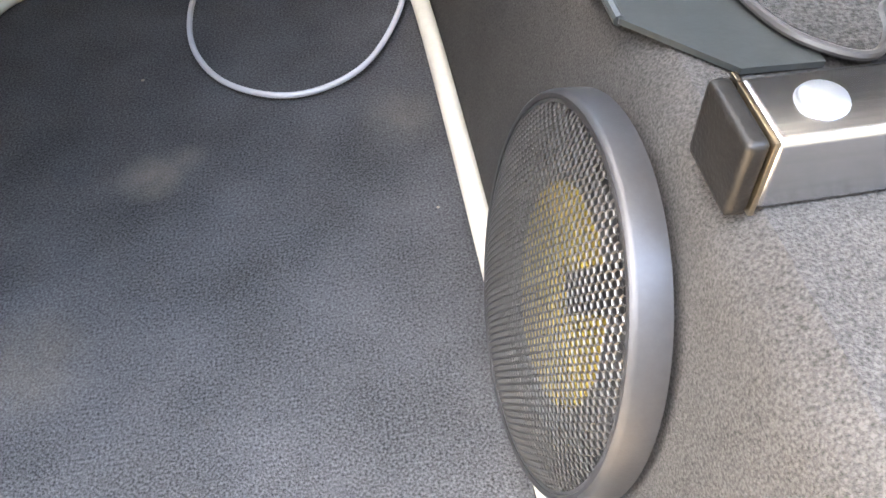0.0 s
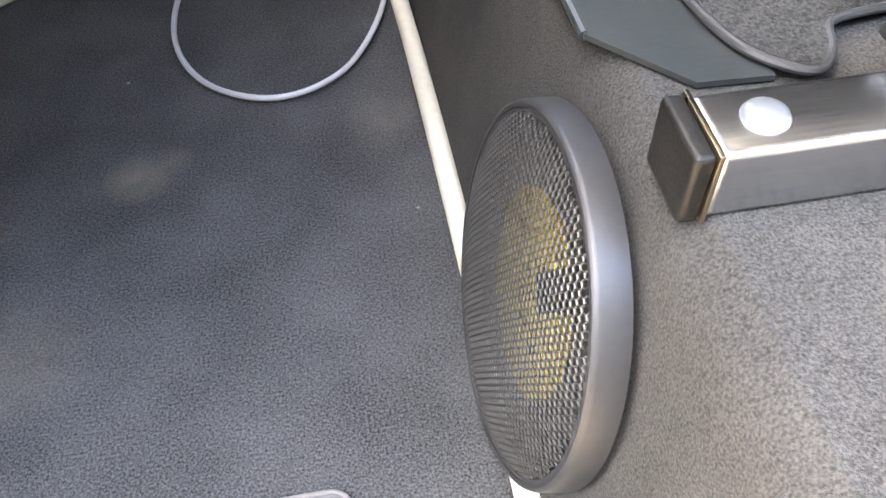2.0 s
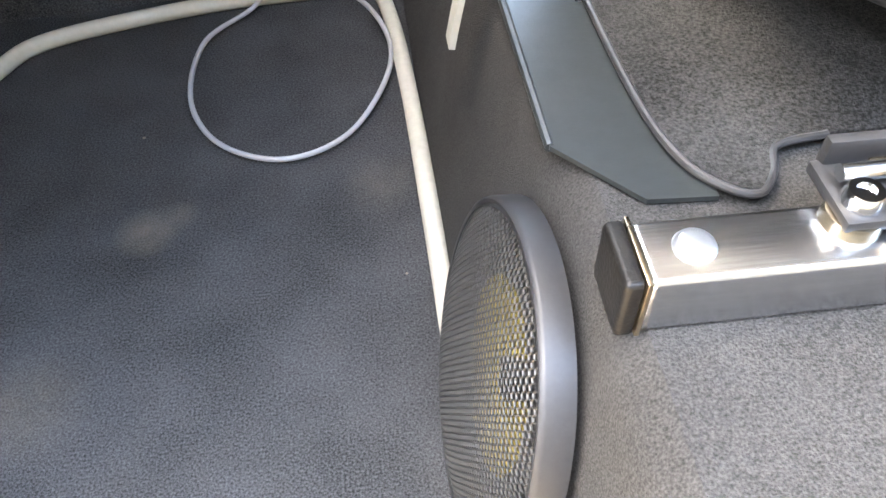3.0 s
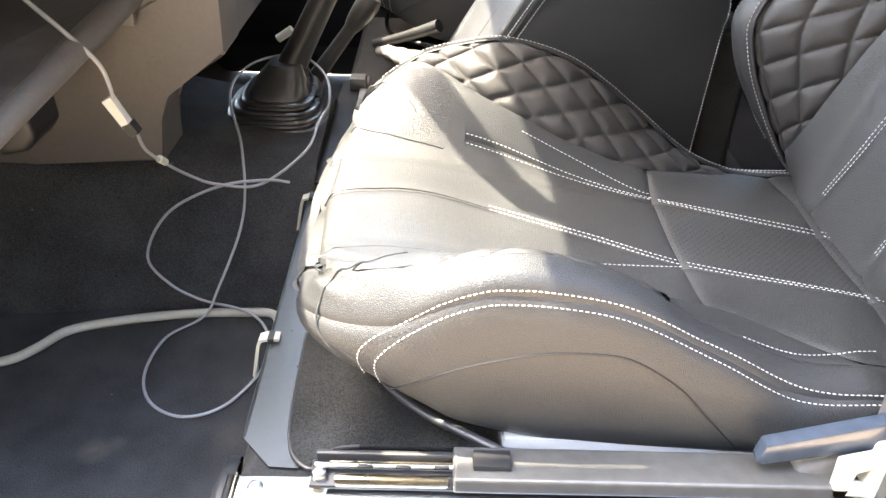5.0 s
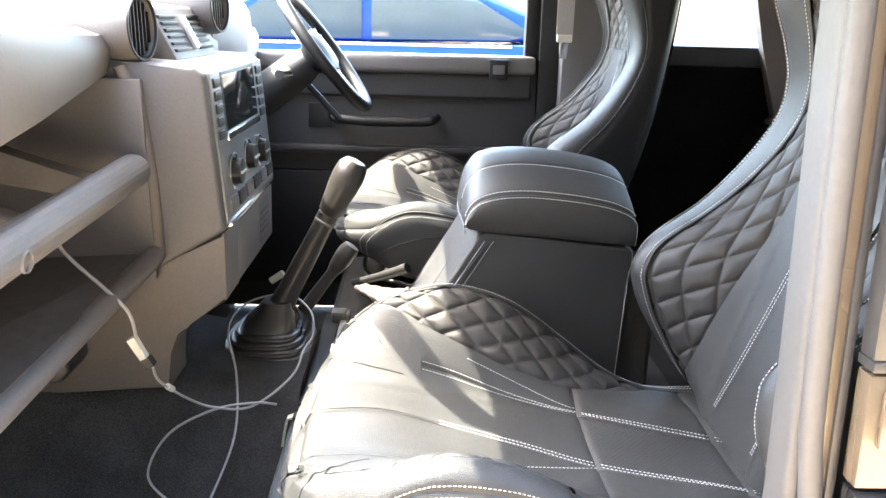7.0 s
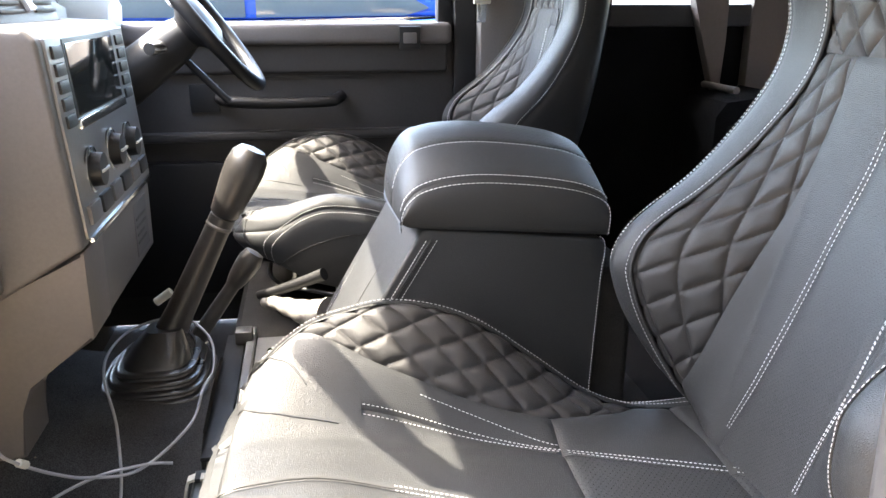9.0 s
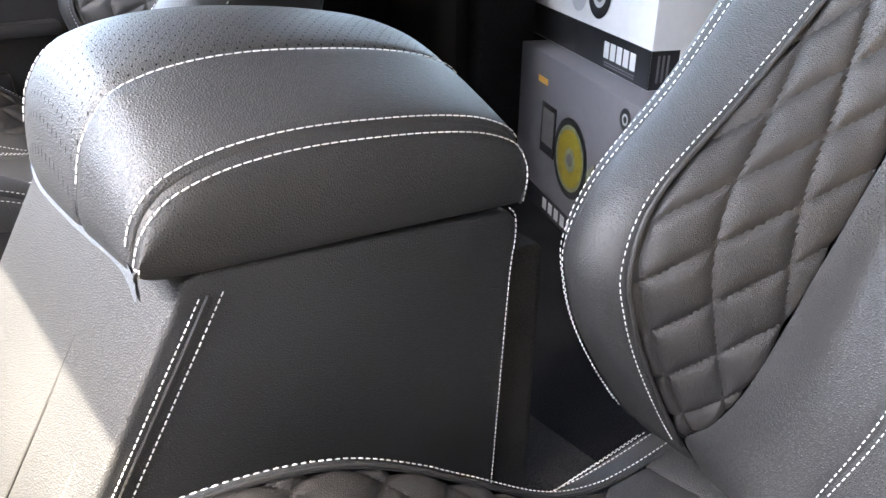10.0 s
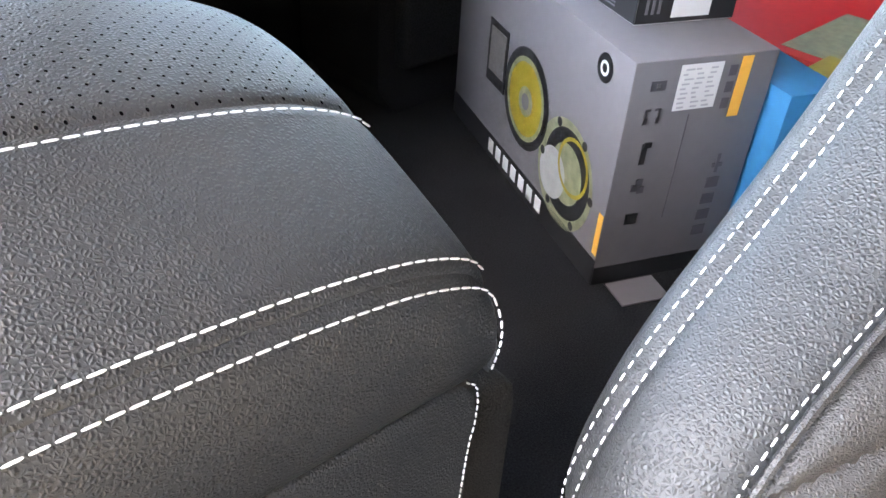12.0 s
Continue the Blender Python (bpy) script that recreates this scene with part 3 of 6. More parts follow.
for x0, x1 in ((-0.084, -0.064), (-0.116, -0.092), (-0.146, -0.124)):
    part("letter_bar", box((x0, 0.33, 0.0041), (x1, 0.377, 0.0052), 0.0004, 1), BEIGE, heel, "cream raised bar")
bar = thing("square_tube", "polished square steel tube bolted along the seat box edge", "metal bar")
bz0, bz1, by0, by1 = 0.219, 0.2505, 0.3765, 0.4095
part("tube", box((0.1172, by0, bz0), (0.86, by1, bz1), 0.0032, 3), STEEL, bar)
part("end_cap", box((0.1065, by0 - 0.0010, bz0 - 0.0006), (0.1150, by1 + 0.0010, bz1 + 0.0010), 0.003, 3), CAP, bar, "dusty black plastic end cap")
part("cap_flange", box((0.1150, by0 - 0.0016, bz0 - 0.0006), (0.1172, by1 + 0.0016, bz1 + 0.0016), 0.0007, 2), ZINC, bar, "thin brassy flange")
for x in (0.139, 0.62):
    part("bolt", lathe([(0.0, 0.0036), (0.0055, 0.0034), (0.0080, 0.0022), (0.0090, 0.0004), (0.0090, -0.001)], pose(x, 0.393, bz1), 24), BOLT, bar, "domed bright bolt head")

plate = bmesh.new()
pts = [(0.104, 0.488), (0.141, 0.446), (0.175, 0.444), (0.175, 1.09), (0.099, 1.09)]
pv = [plate.verts.new((x, y, 0.2195)) for x, y in pts]
pt = [plate.verts.new((x, y, 0.2225)) for x, y in pts]
plate.faces.new(pt), plate.faces.new(pv[::-1])
for i in range(5):
    plate.faces.new((pv[i], pv[(i + 1) % 5], pt[(i + 1) % 5], pt[i]))
plate_ob = thing("trim_plate", "scuffed black plastic sheet along the seat box edge", "plate")
part("sheet", plate, PLATE, plate_ob, "", False)
part("front_curl", tube([Vector((0.1045, 0.489, 0.2205)), Vector((0.0995, 1.09, 0.2205))], 0.0028, 8), PLATE, plate_ob)

mat_edge = smooth_path([(0.150, 1.085, 0), (0.1505, 0.80, 0), (0.151, 0.62, 0), (0.1545, 0.515, 0), (0.163, 0.467, 0), (0.178, 0.4455, 0), (0.192, 0.440, 0), (0.203, 0.452, 0), (0.212, 0.470, 0), (0.24, 0.475, 0)], 8)
outline = [(p.x, p.y) for p in mat_edge] + [(0.86, 0.475), (0.86, 1.085)]
matob = prism(outline, "z", 0.223, 0.2275)
tagged(link("carpet_mat", matob, MATPILE, None, "", False), "charcoal carpet mat lying on the seat box, frayed at one corner", "mat")
matpipe = link("mat_binding", tube([Vector((p.x, p.y, 0.2262)) for p in mat_edge], 0.0022, 8), RUBBER, None)
matpipe.parent = bpy.data.objects["carpet_mat"]


def clip(y, z0=0.0):
    t = thing("retaining_clip", "small cream plastic clip hooked over the seat box edge", "clip", "clips on the seat box edge")
    path = [Vector(p) for p in ((0.116, y, 0.2275), (0.101, y, 0.2285), (0.090, y, 0.225), (0.0865, y, 0.215), (0.080, y, 0.180), (0.077, y, 0.162))]
    bm = bmesh.new()
    rows = []
    for i, p in enumerate(path):
        d = (path[min(i + 1, 5)] - path[max(i - 1, 0)]).normalized()
        n = Vector((0, 1, 0)).cross(d)
        w, h = 0.0085, 0.0022
        rows.append([bm.verts.new(p + Vector((0, s * w, 0)) + n * k * h) for s, k in ((-1, -1), (1, -1), (1, 1), (-1, 1))])
    for a, b in zip(rows, rows[1:]):
        for k in range(4):
            bm.faces.new((a[k], a[(k + 1) % 4], b[(k + 1) % 4], b[k]))
    bm.faces.new(rows[0]), bm.faces.new(rows[-1])
    part("hook", bm, BEIGE, t)
    part("pin", box((0.1005, y - 0.010, 0.2235), (0.109, y + 0.010, 0.2315), 0.001), BLACKPLASTIC, t, "dark pin")
    return t


clip(0.668)
clip(1.062)

rail = thing("seat_rail", "zinc-plated steel seat slide rail bolted to the tube", "seat rail")
part("lower_channel", box((0.196, 0.388, bz1 + 0.004), (0.84, 0.425, bz1 + 0.010), 0.002), RIM, rail)
part("inner_lip", box((0.200, 0.421, bz1 + 0.006), (0.84, 0.427, bz1 + 0.022), 0.002), RIM, rail)
part("lip_rib", box((0.215, 0.4135, bz1 + 0.008), (0.36, 0.4165, bz1 + 0.017), 0.001), ZINC, rail)
for x in (0.245, 0.285, 0.325):
    part("ball_slot", box((x, 0.4035, bz1 + 0.0195), (x + 0.016, 0.4075, bz1 + 0.0215), 0.0006), BLACKPLASTIC, rail)
part("outer_lip", box((0.222, 0.388, bz1 + 0.006), (0.34, 0.397, bz1 + 0.020), 0.003), ZINC, rail)
part("upper_slide", box((0.345, 0.383, bz1 + 0.007), (0.84, 0.430, bz1 + 0.028), 0.004, 3), GREYMETAL, rail, "dull upper slide")
part("mid_rod", tube([Vector((0.20, 0.410, bz1 + 0.016)), Vector((0.36, 0.410, bz1 + 0.016))], 0.004, 10), STEEL, rail)
part("spacer", lathe([(0.0, 0.006), (0.0115, 0.006), (0.0125, 0.0), (0.0125, -0.001)], pose(0.205, 0.398, bz1), 24), ZINC, rail)
part("bolt_head", lathe([(0.0, 0.0075), (0.0035, 0.0075), (0.004, 0.009), (0.007, 0.009), (0.0082, 0.006), (0.0082, -0.002)], pose(0.206, 0.399, bz1 + 0.008), 20), CHROME, rail, "bright socket bolt")
part("catch", box((0.365, 0.395, bz1 + 0.028), (0.405, 0.418, bz1 + 0.036), 0.002), BLACKPLASTIC, rail)

# ---------------------------------------------------------------- seats (built for the passenger, copied for the driver)
YC = 0.70
ZB = [(0.15, 0.398), (0.158, 0.386), (0.17, 0.378), (0.20, 0.368), (0.25, 0.352), (0.30, 0.325), (0.35, 0.296), (0.45, 0.272), (0.66, 0.258), (0.92, 0.262)]
ZE = [(0.15, 0.404), (0.158, 0.408), (0.17, 0.412), (0.20, 0.420), (0.24, 0.426), (0.28, 0.433), (0.30, 0.442), (0.34, 0.463), (0.386, 0.475), (0.45, 0.467), (0.516, 0.447), (0.61, 0.395), (0.70, 0.347), (0.795, 0.345), (0.92, 0.35)]
ZC = [(0.15, 0.412), (0.158, 0.428), (0.17, 0.442), (0.20, 0.466), (0.273, 0.508), (0.34, 0.532), (0.41, 0.543), (0.51, 0.517), (0.61, 0.452), (0.71, 0.388), (0.80, 0.367), (0.92, 0.366)]
ZM = [(0.15, 0.408), (0.158, 0.420), (0.17, 0.428), (0.19, 0.434), (0.22, 0.436), (0.30, 0.43), (0.40, 0.411), (0.50, 0.394), (0.63, 0.380), (0.84, 0.374), (0.92, 0.37)]


def cushion(u, k):
    """A point of the cushion's cover: u from front to back, k across (0..14)."""
    x = u
    w = lerp([(0.15, 0.60), (0.165, 0.73), (0.19, 0.84), (0.23, 0.93), (0.28, 0.985), (0.33, 1.0)], x)
    zb, zm = lerp(ZB, x), lerp(ZM, x)
    rows = []
    for s, dz in ((-1, 0.042), (1, -0.020)):
        ze, zc = lerp(ZE, x), lerp(ZC, x) - dz * min(1, max(0, (x - 0.15) / 0.15)) * max(0.0, min(1, (0.78 - x) / 0.2))
        ze = min(ze, zc - 0.006)
        rows.append([Vector((x, s * 0.255 * w, zb)), Vector((x - 0.004, s * 0.272 * w, (zb + ze) / 2)), Vector((x - 0.004, s * 0.266 * w, ze)),
                     Vector((x, s * 0.236 * w, zc)), Vector((x, s * 0.200 * w, zc - (zc - zm) * 0.16)), Vector((x, s * 0.128 * w, zm + (zc - zm) * 0.10 + 0.002)),
                     Vector((x, s * 0.084 * w, zm + 0.001))])
    ctrl = rows[0] + [Vector((x, 0, zm - 0.003))] + rows[1][::-1]
    p = spline_row(ctrl, k)
    # the nose rolls under towards the front
    f = max(0.0, 1 - (x - 0.15) / 0.07)
    p.x += 0.016 * f * f * abs(2 * (p.z - zb) / max(0.02, zm - zb) - 1) ** 2
    p.x += 0.022 * math.exp(-(x - 0.15) / 0.03)
    # gathers of the cover round the front corners
    kk = min(k, 14 - k)
    if 1.9 < kk < 5.0:
        g = math.exp(-((x - 0.20) / 0.05) ** 2) * math.sin(math.pi * (kk - 1.9) / 3.1)
        ph = (kk - 2.0) / 0.62 + (x - 0.15) * 9
        p.z += 0.0042 * g * (1 - 2 * abs(2 * (ph - math.floor(ph)) - 1) ** 0.6)
    return p + Vector((0, YC, 0))


XF = [(0.34, 0.888), (0.37, 0.86), (0.42, 0.821), (0.471, 0.787), (0.52, 0.760), (0.562, 0.745), (0.605, 0.740), (0.655, 0.769), (0.72, 0.848), (0.795, 0.911), (0.874, 0.954), (0.94, 0.96), (1.0, 0.943), (1.07, 0.918), (1.13, 0.916), (1.22, 0.948), (1.3, 1.003), (1.34, 1.046)]
XM = [(0.36, 0.846), (0.50, 0.873), (0.60, 0.900), (0.75, 0.943), (0.90, 0.972), (1.00, 0.984), (1.10, 0.992), (1.22, 1.005), (1.30, 1.03), (1.34, 1.06)]
WD = [(0.36, 0.97), (0.60, 1.0), (0.75, 0.97), (0.90, 0.90), (1.00, 0.87), (1.10, 0.88), (1.20, 0.84), (1.28, 0.72), (1.34, 0.50)]


NEAR_WING = [(0.36, 0.016), (0.50, 0.018), (0.58, 0.036), (0.66, 0.058), (0.80, 0.066), (1.34, 0.05)]          # how far the wing at the smaller y is set back, by height


def back(u, k):
    """A point of the backrest's cover: u is the height, k goes across (0..14)."""
    z = u
    xf, xm, w = lerp(XF, z), lerp(XM, z), lerp(WD, z)
    xb = xm + 0.085
    rows = []
    for s in (-0.97, 1.0):
        xf = lerp(XF, z) + (lerp(NEAR_WING, z) if s < 0 else 0.0)
        rows.append([Vector((xb, s * 0.205 * w, z)), Vector((xb - 0.03, s * 0.279 * w, z)), Vector((xf + (xb - xf) * 0.30, s * 0.295 * w, z)),
                     Vector((xf + 0.012, s * 0.276 * w, z + 0.0)), Vector((xf + 0.008, s * 0.214 * w, z)), Vector((xm - (xm - xf) * 0.10 - 0.004, s * 0.120 * w, z)),
                     Vector((xm - 0.002, s * 0.080 * w, z))])
    ctrl = rows[0] + [Vector((xm + 0.003, 0, z))] + rows[1][::-1]
    return spline_row(ctrl, k) + Vector((0, YC, 0))


def along(fn_, us, k, lift=0.0012):
    """A path on a cover at even u; k may be a function of u. Lifted a little off the surface."""
    out = []
    for u in us:
        kk = k(u) if callable(k) else k
        p = fn_(u, kk)
        n = (fn_(u + 0.002, kk) - fn_(u - 0.002, kk)).cross(fn_(u, min(14, kk + 0.05)) - fn_(u, max(0, kk - 0.05)))
        out.append(p + n.normalized() * lift)
    return out


def across(fn_, u, k0, k1, lift=0.0012, n=60):
    out = []
    for i in range(n + 1):
        k = k0 + (k1 - k0) * i / n
        uu = u(k) if callable(u) else u
        p = fn_(uu, k)
        nn = (fn_(uu + 0.002, k) - fn_(uu - 0.002, k)).cross(fn_(uu, min(14, k + 0.05)) - fn_(uu, max(0, k - 0.05)))
        out.append(p + nn.normalized() * lift)
    return out


def span(a, b, n):
    return [a + (b - a) * i / n for i in range(n + 1)]


def k_at(u, y):
    """The place across the cushion at which its cover reaches y."""
    a, b = 2.5, 11.5
    for _ in range(30):
        m = (a + b) / 2
        if cushion(u, m).y < y:
            a = m
        else:
            b = m
    return (a + b) / 2


def reader(table):
    """A smooth reading of a table of places (u, y) as places across the cushion, kept by steps of u."""
    us = [0.14 + 0.01 * i for i in range(79)]
    ks = [(u, k_at(u, lerp(table, u))) for u in us]
    return lambda u: lerp(ks, u)


SEAM_FAR = [(0.15, 0.833), (0.30, 0.842), (0.358, 0.841), (0.487, 0.826), (0.629, 0.802), (0.804, 0.748), (0.92, 0.712)]
SEAM_NEAR = [(0.15, 0.708), (0.20, 0.712), (0.30, 0.726), (0.396, 0.714), (0.518, 0.686), (0.629, 0.643), (0.802, 0.595), (0.92, 0.562)]
QUILT_EDGE = [(0.15, 0.918), (0.25, 0.926), (0.29, 0.915), (0.372, 0.878), (0.45, 0.862), (0.53, 0.852), (0.637, 0.854), (0.716, 0.884), (0.79, 0.928)]
WELT = [(0.15, 1.95), (0.40, 1.97), (0.514, 2.10), (0.65, 2.28), (0.77, 2.17), (0.92, 2.15)]


def back_k(u, y):
    """The place across the backrest at which its cover reaches y."""
    a, b = 4.3, 9.7
    for _ in range(26):
        m = (a + b) / 2
        if back(u, m).y < y:
            a = m
        else:
            b = m
    return (a + b) / 2


def back_reader(table):
    ks = [(u, back_k(u, lerp(table, u))) for u in [0.35 + 0.01 * i for i in range(58)]]
    return lambda u: lerp(ks, u)


def pipe(u):
    """The piped seam between the rim of the wing and its inner panel."""
    return lerp([(0.36, 4.15), (0.50, 4.13), (0.60, 4.06), (0.66, 4.0), (0.72, 4.05), (0.80, 4.2), (0.90, 4.38), (1.0, 4.4), (1.34, 4.3)], u)


def pipe_far(u):
    return 14 - pipe(u)


LUMBAR_FAR = [(0.36, 0.795), (0.42, 0.777), (0.50, 0.755), (0.61, 0.738), (0.70, 0.728), (0.79, 0.712), (0.92, 0.700)]
LUMBAR_NEAR = [(0.36, 0.638), (0.474, 0.616), (0.60, 0.594), (0.80, 0.575), (0.92, 0.57)]


def build_seat(driving=False):
    seat = thing("front_seat", "black leather sports seat with diamond quilting and white stitching", "car seat", "front seats")
    # cushion panels
    ka, kb, kq = reader(SEAM_FAR), reader(SEAM_NEAR), reader(QUILT_EDGE)

    def welt(u):
        return lerp(WELT, u)

    def welt_far(u):
        return 14 - lerp(WELT, u)

    def seam_far(u):
        """Inner edge of the quilted bolster panel; it runs out to a point at the rear."""
        return min(10.58, kq(u))

    def seam(u):
        return 14 - seam_far(u)
    part("side_panel", patch(cushion, 0.150, 0.90, 0, welt, 90, 14, sides="-uvv"), LEATHER, seat)
    part("side_panel", patch(cushion, 0.150, 0.90, welt_far, 14, 90, 14, sides="-uvv"), LEATHER, seat)
    part("bolster_cover", patch(cushion, 0.150, 0.90, welt, 3.35, 110, 16, sides="-uvv"), LEATHER, seat)
    part("bolster_cover", patch(cushion, 0.150, 0.90, 10.65, welt_far, 110, 16, sides="-uvv"), LEATHER, seat)
    part("quilted_panel", patch(cushion, 0.265, 0.56, 3.35, seam, 120, 46, quilt=(0.072, 0.047, 0.0040), sides="-uvv"), QUILT, seat, "diamond-quilted bolster panel")
    part("bolster_inner", patch(cushion, 0.56, 0.79, 3.35, seam, 50, 20, sides="--vv"), LEATHER, seat)
    part("quilted_panel", patch(cushion, 0.265, 0.79, seam_far, 10.65, 190, 46, quilt=(0.072, 0.047, 0.0040), sides="-uvv"), QUILT, seat, "diamond-quilted bolster panel")
    part("bolster_front", patch(cushion, 0.150, 0.265, 3.35, seam, 30, 24, sides="--vv"), LEATHER, seat)
    part("bolster_front", patch(cushion, 0.150, 0.265, seam_far, 10.65, 30, 24, sides="--vv"), LEATHER, seat)
    part("thigh_pad", patch(cushion, 0.150, 0.628, seam, kb, 90, 30, sides="-uvv"), LEATHER, seat)
    part("front_pad", patch(cushion, 0.150, 0.36, kb, seam_far, 60, 50, sides="--vv"), LEATHER, seat)
    part("thigh_pad", patch(cushion, 0.36, 0.628, ka, seam_far, 60, 24, sides="-uvv"), LEATHER, seat)
    part("centre_front", patch(cushion, 0.36, 0.628, kb, ka, 60, 30, sides="-uvv"), LEATHER, seat)
    part("rear_pad", patch(cushion, 0.628, 0.838, seam, kb, 40, 24), LEATHER, seat)
    part("rear_pad", patch(cushion, 0.628, 0.838, ka, seam_far, 40, 24), LEATHER, seat)
    part("centre_panel", patch(cushion, 0.628, 0.838, kb, ka, 50, 30), PERF, seat, "perforated leather centre panel")
    part("heel_pad", patch(cushion, 0.838, 0.90, 3.35, kb, 14, 24), LEATHER, seat)
    part("heel_pad", patch(cushion, 0.838, 0.90, ka, 10.65, 14, 24), LEATHER, seat)
    part("heel_panel", patch(cushion, 0.838, 0.90, kb, ka, 14, 30), PERF, seat)
    nose = bmesh.new()
    rows = []
    for i in range(61):
        p = cushion(0.150, 14 * i / 60)
        q = cushion(0.150, 14 * (1 - i / 60))
        rows.append([nose.verts.new(p + Vector((-0.0, 0, 0))), nose.verts.new(Vector((p.x - 0.012 * math.sin(math.pi * i / 60), p.y, (p.z + lerp(ZB, 0.15)) / 2))), nose.verts.new(Vector((p.x + 0.02, p.y, lerp(ZB, 0.15))))])
    for a, b in zip(rows, rows[1:]):
        for k in range(2):
            nose.faces.new((a[k], b[k], b[k + 1], a[k + 1]))
    part("front_roll", nose, LEATHER, seat)
    # stitching of the cushion
    st = bmesh.new()
    for ctrl, rest in ((((0.266, 0.12), (0.264, 0.7), (0.270, 1.2), (0.290, 1.62), (0.33, 1.80), (0.40, 1.86)), ((0.40, 1.86), (0.514, 1.98), (0.65, 2.10), (0.75, 2.05), (0.90, 2.03))),
                       (((0.250, 0.2), (0.247, 0.8), (0.253, 1.38), (0.276, 1.85), (0.32, 2.03), (0.40, 2.07)), ((0.40, 2.07), (0.514, 2.22), (0.651, 2.46), (0.772, 2.30), (0.90, 2.27)))):
        turn = [(p.x, p.y) for p in smooth_path([(u, k, 0) for u, k in ctrl], 10)] + [(u, lerp(rest, u)) for u in span(0.405, 0.885, 90)]
        stitch(st, [cushion(u, k) + Vector((0, -0.0008, 0.0010)) for u, k in turn])
        stitch(st, [cushion(u, 14 - k) + Vector((0, 0.0008, 0.0010)) for u, k in turn])
    part("bolster_piping", tube(along(cushion, span(0.23, 0.80, 80), 10.65, -0.0006), 0.0012, 6), RUBBER, seat, "thin black piping")
    for k in (10.78, 11.45):
        stitch(st, along(cushion, span(0.24, 0.885, 90), k))
    for line, u0 in ((ka, 0.362), (kb, 0.390)):
        for off in (-0.055, 0.055):
            for a0, a1, n in ((u0, 0.623, 50), (0.634, 0.833, 40), (0.843, 0.885, 10)):
                stitch(st, along(cushion, span(a0, a1, n), lambda u: line(u) + off))
    for table in ([(0.44, 0.853), (0.49, 0.845), (0.56, 0.832), (0.623, 0.814)], [(0.42, 0.606), (0.49, 0.612), (0.56, 0.624), (0.623, 0.634)], [(0.64, 0.470), (0.70, 0.476), (0.75, 0.486), (0.80, 0.495)]):
        kk = reader(table)
        stitch(st, along(cushion, span(table[0][0], table[-1][0], 40), kk))
    tagged(part("cushion_stitching", st, THREAD, seat), "white twin-row stitching", "", "", "stuff")
    # dark sewn seams and folds of the nose
    for ctrl in (((0.156, 3.0), (0.17, 3.9), (0.21, 4.5), (0.27, 4.85), (0.33, 5.0)), ((0.222, 0.7), (0.203, 1.6), (0.206, 2.6), (0.24, 3.6), (0.29, 4.5))):
        pth = smooth_path([(u, k, 0) for u, k in ctrl], 12)
        part("nose_seam", tube([cushion(p.x, p.y) for p in pth], 0.0013, 6), RUBBER, seat)
        part("nose_seam", tube([cushion(p.x, 14 - p.y) for p in pth], 0.0013, 6), RUBBER, seat)
    part("nose_seam", tube([cushion(u, kb(u)) for u in span(0.153, 0.40, 40)], 0.0013, 6), RUBBER, seat)
    # curved seam on the outer sides
    arch = [(0.272, 0.342), (0.30, 0.362), (0.351, 0.388), (0.425, 0.406), (0.48, 0.407), (0.523, 0.399), (0.58, 0.362), (0.619, 0.320), (0.65, 0.285)]
    for far in (0, 1):
        pth = []
        for u in span(0.272, 0.65, 70):
            k = 2 * (lerp(arch, u) - lerp(ZB, u)) / (lerp(ZE, u) - lerp(ZB, u))
            pth.append(cushion(u, 14 - k if far else k))
        part("side_seam", tube(pth, 0.0015, 6), BLACKPLASTIC, seat)
    # backrest panels
    part("back_shell", patch(lambda u, v: Vector((lerp(XM, u) + 0.085 + 0.012 * math.cos((v - 0.5) * math.pi), YC - (v - 0.5) * 0.43 * lerp(WD, u), u)), 0.36, 1.34, 0, 1, 60, 20, sides="----"), BLACKPLASTIC, seat, "plain black seat shell")
    lumb, lumb2 = back_reader(LUMBAR_NEAR), back_reader(LUMBAR_FAR)
    edge = 1.95 if driving else 3.02
    part("back_side", patch(back, 0.36, 1.34, 0, edge, 100, 20), BLACKPLASTIC if driving else LEATHER, seat)
    part("back_side", patch(back, 0.36, 1.34, 10.98, 14, 100, 20), LEATHER, seat)
    part("bolster_rim", patch(back, 0.36, 1.34, edge, pipe, 120, 26), LEATHER, seat)
    part("bolster_rim", patch(back, 0.36, 1.34, pipe_far, 10.98, 120, 20), LEATHER, seat)

    def tipw(u):
        return lerp([(0.36, 4.18), (0.41, 4.2), (0.45, 4.5), (0.50, 4.72), (0.60, 4.92), (0.75, 5.12), (0.90, 5.3)], u)

    def tipw2(u):
        return 14 - tipw(u)
    part("quilted_wing", patch(back, 0.405, 0.90, pipe, lambda u: max(pipe(u) + 0.04, tipw(u)), 150, 56, quilt=(0.033, 0.053, 0.0046, 1)), QUILT, seat, "diamond-quilted wing panel")
    part("quilted_wing", patch(back, 0.405, 0.90, lambda u: min(pipe_far(u) - 0.04, tipw2(u)), pipe_far, 150, 56, quilt=(0.033, 0.053, 0.0046, -1)), QUILT, seat, "diamond-quilted wing panel")
    part("lumbar_side", patch(back, 0.36, 0.90, lambda u: max(pipe(u), tipw(u)), lumb, 90, 18), LEATHER, seat)
    part("lumbar_side", patch(back, 0.36, 0.90, lumb2, lambda u: min(pipe_far(u), tipw2(u)), 90, 18), LEATHER, seat)
    part("lumbar_panel", patch(back, 0.36, 0.86, lumb, lumb2, 90, 30), PERFBACK, seat, "perforated leather back panel")
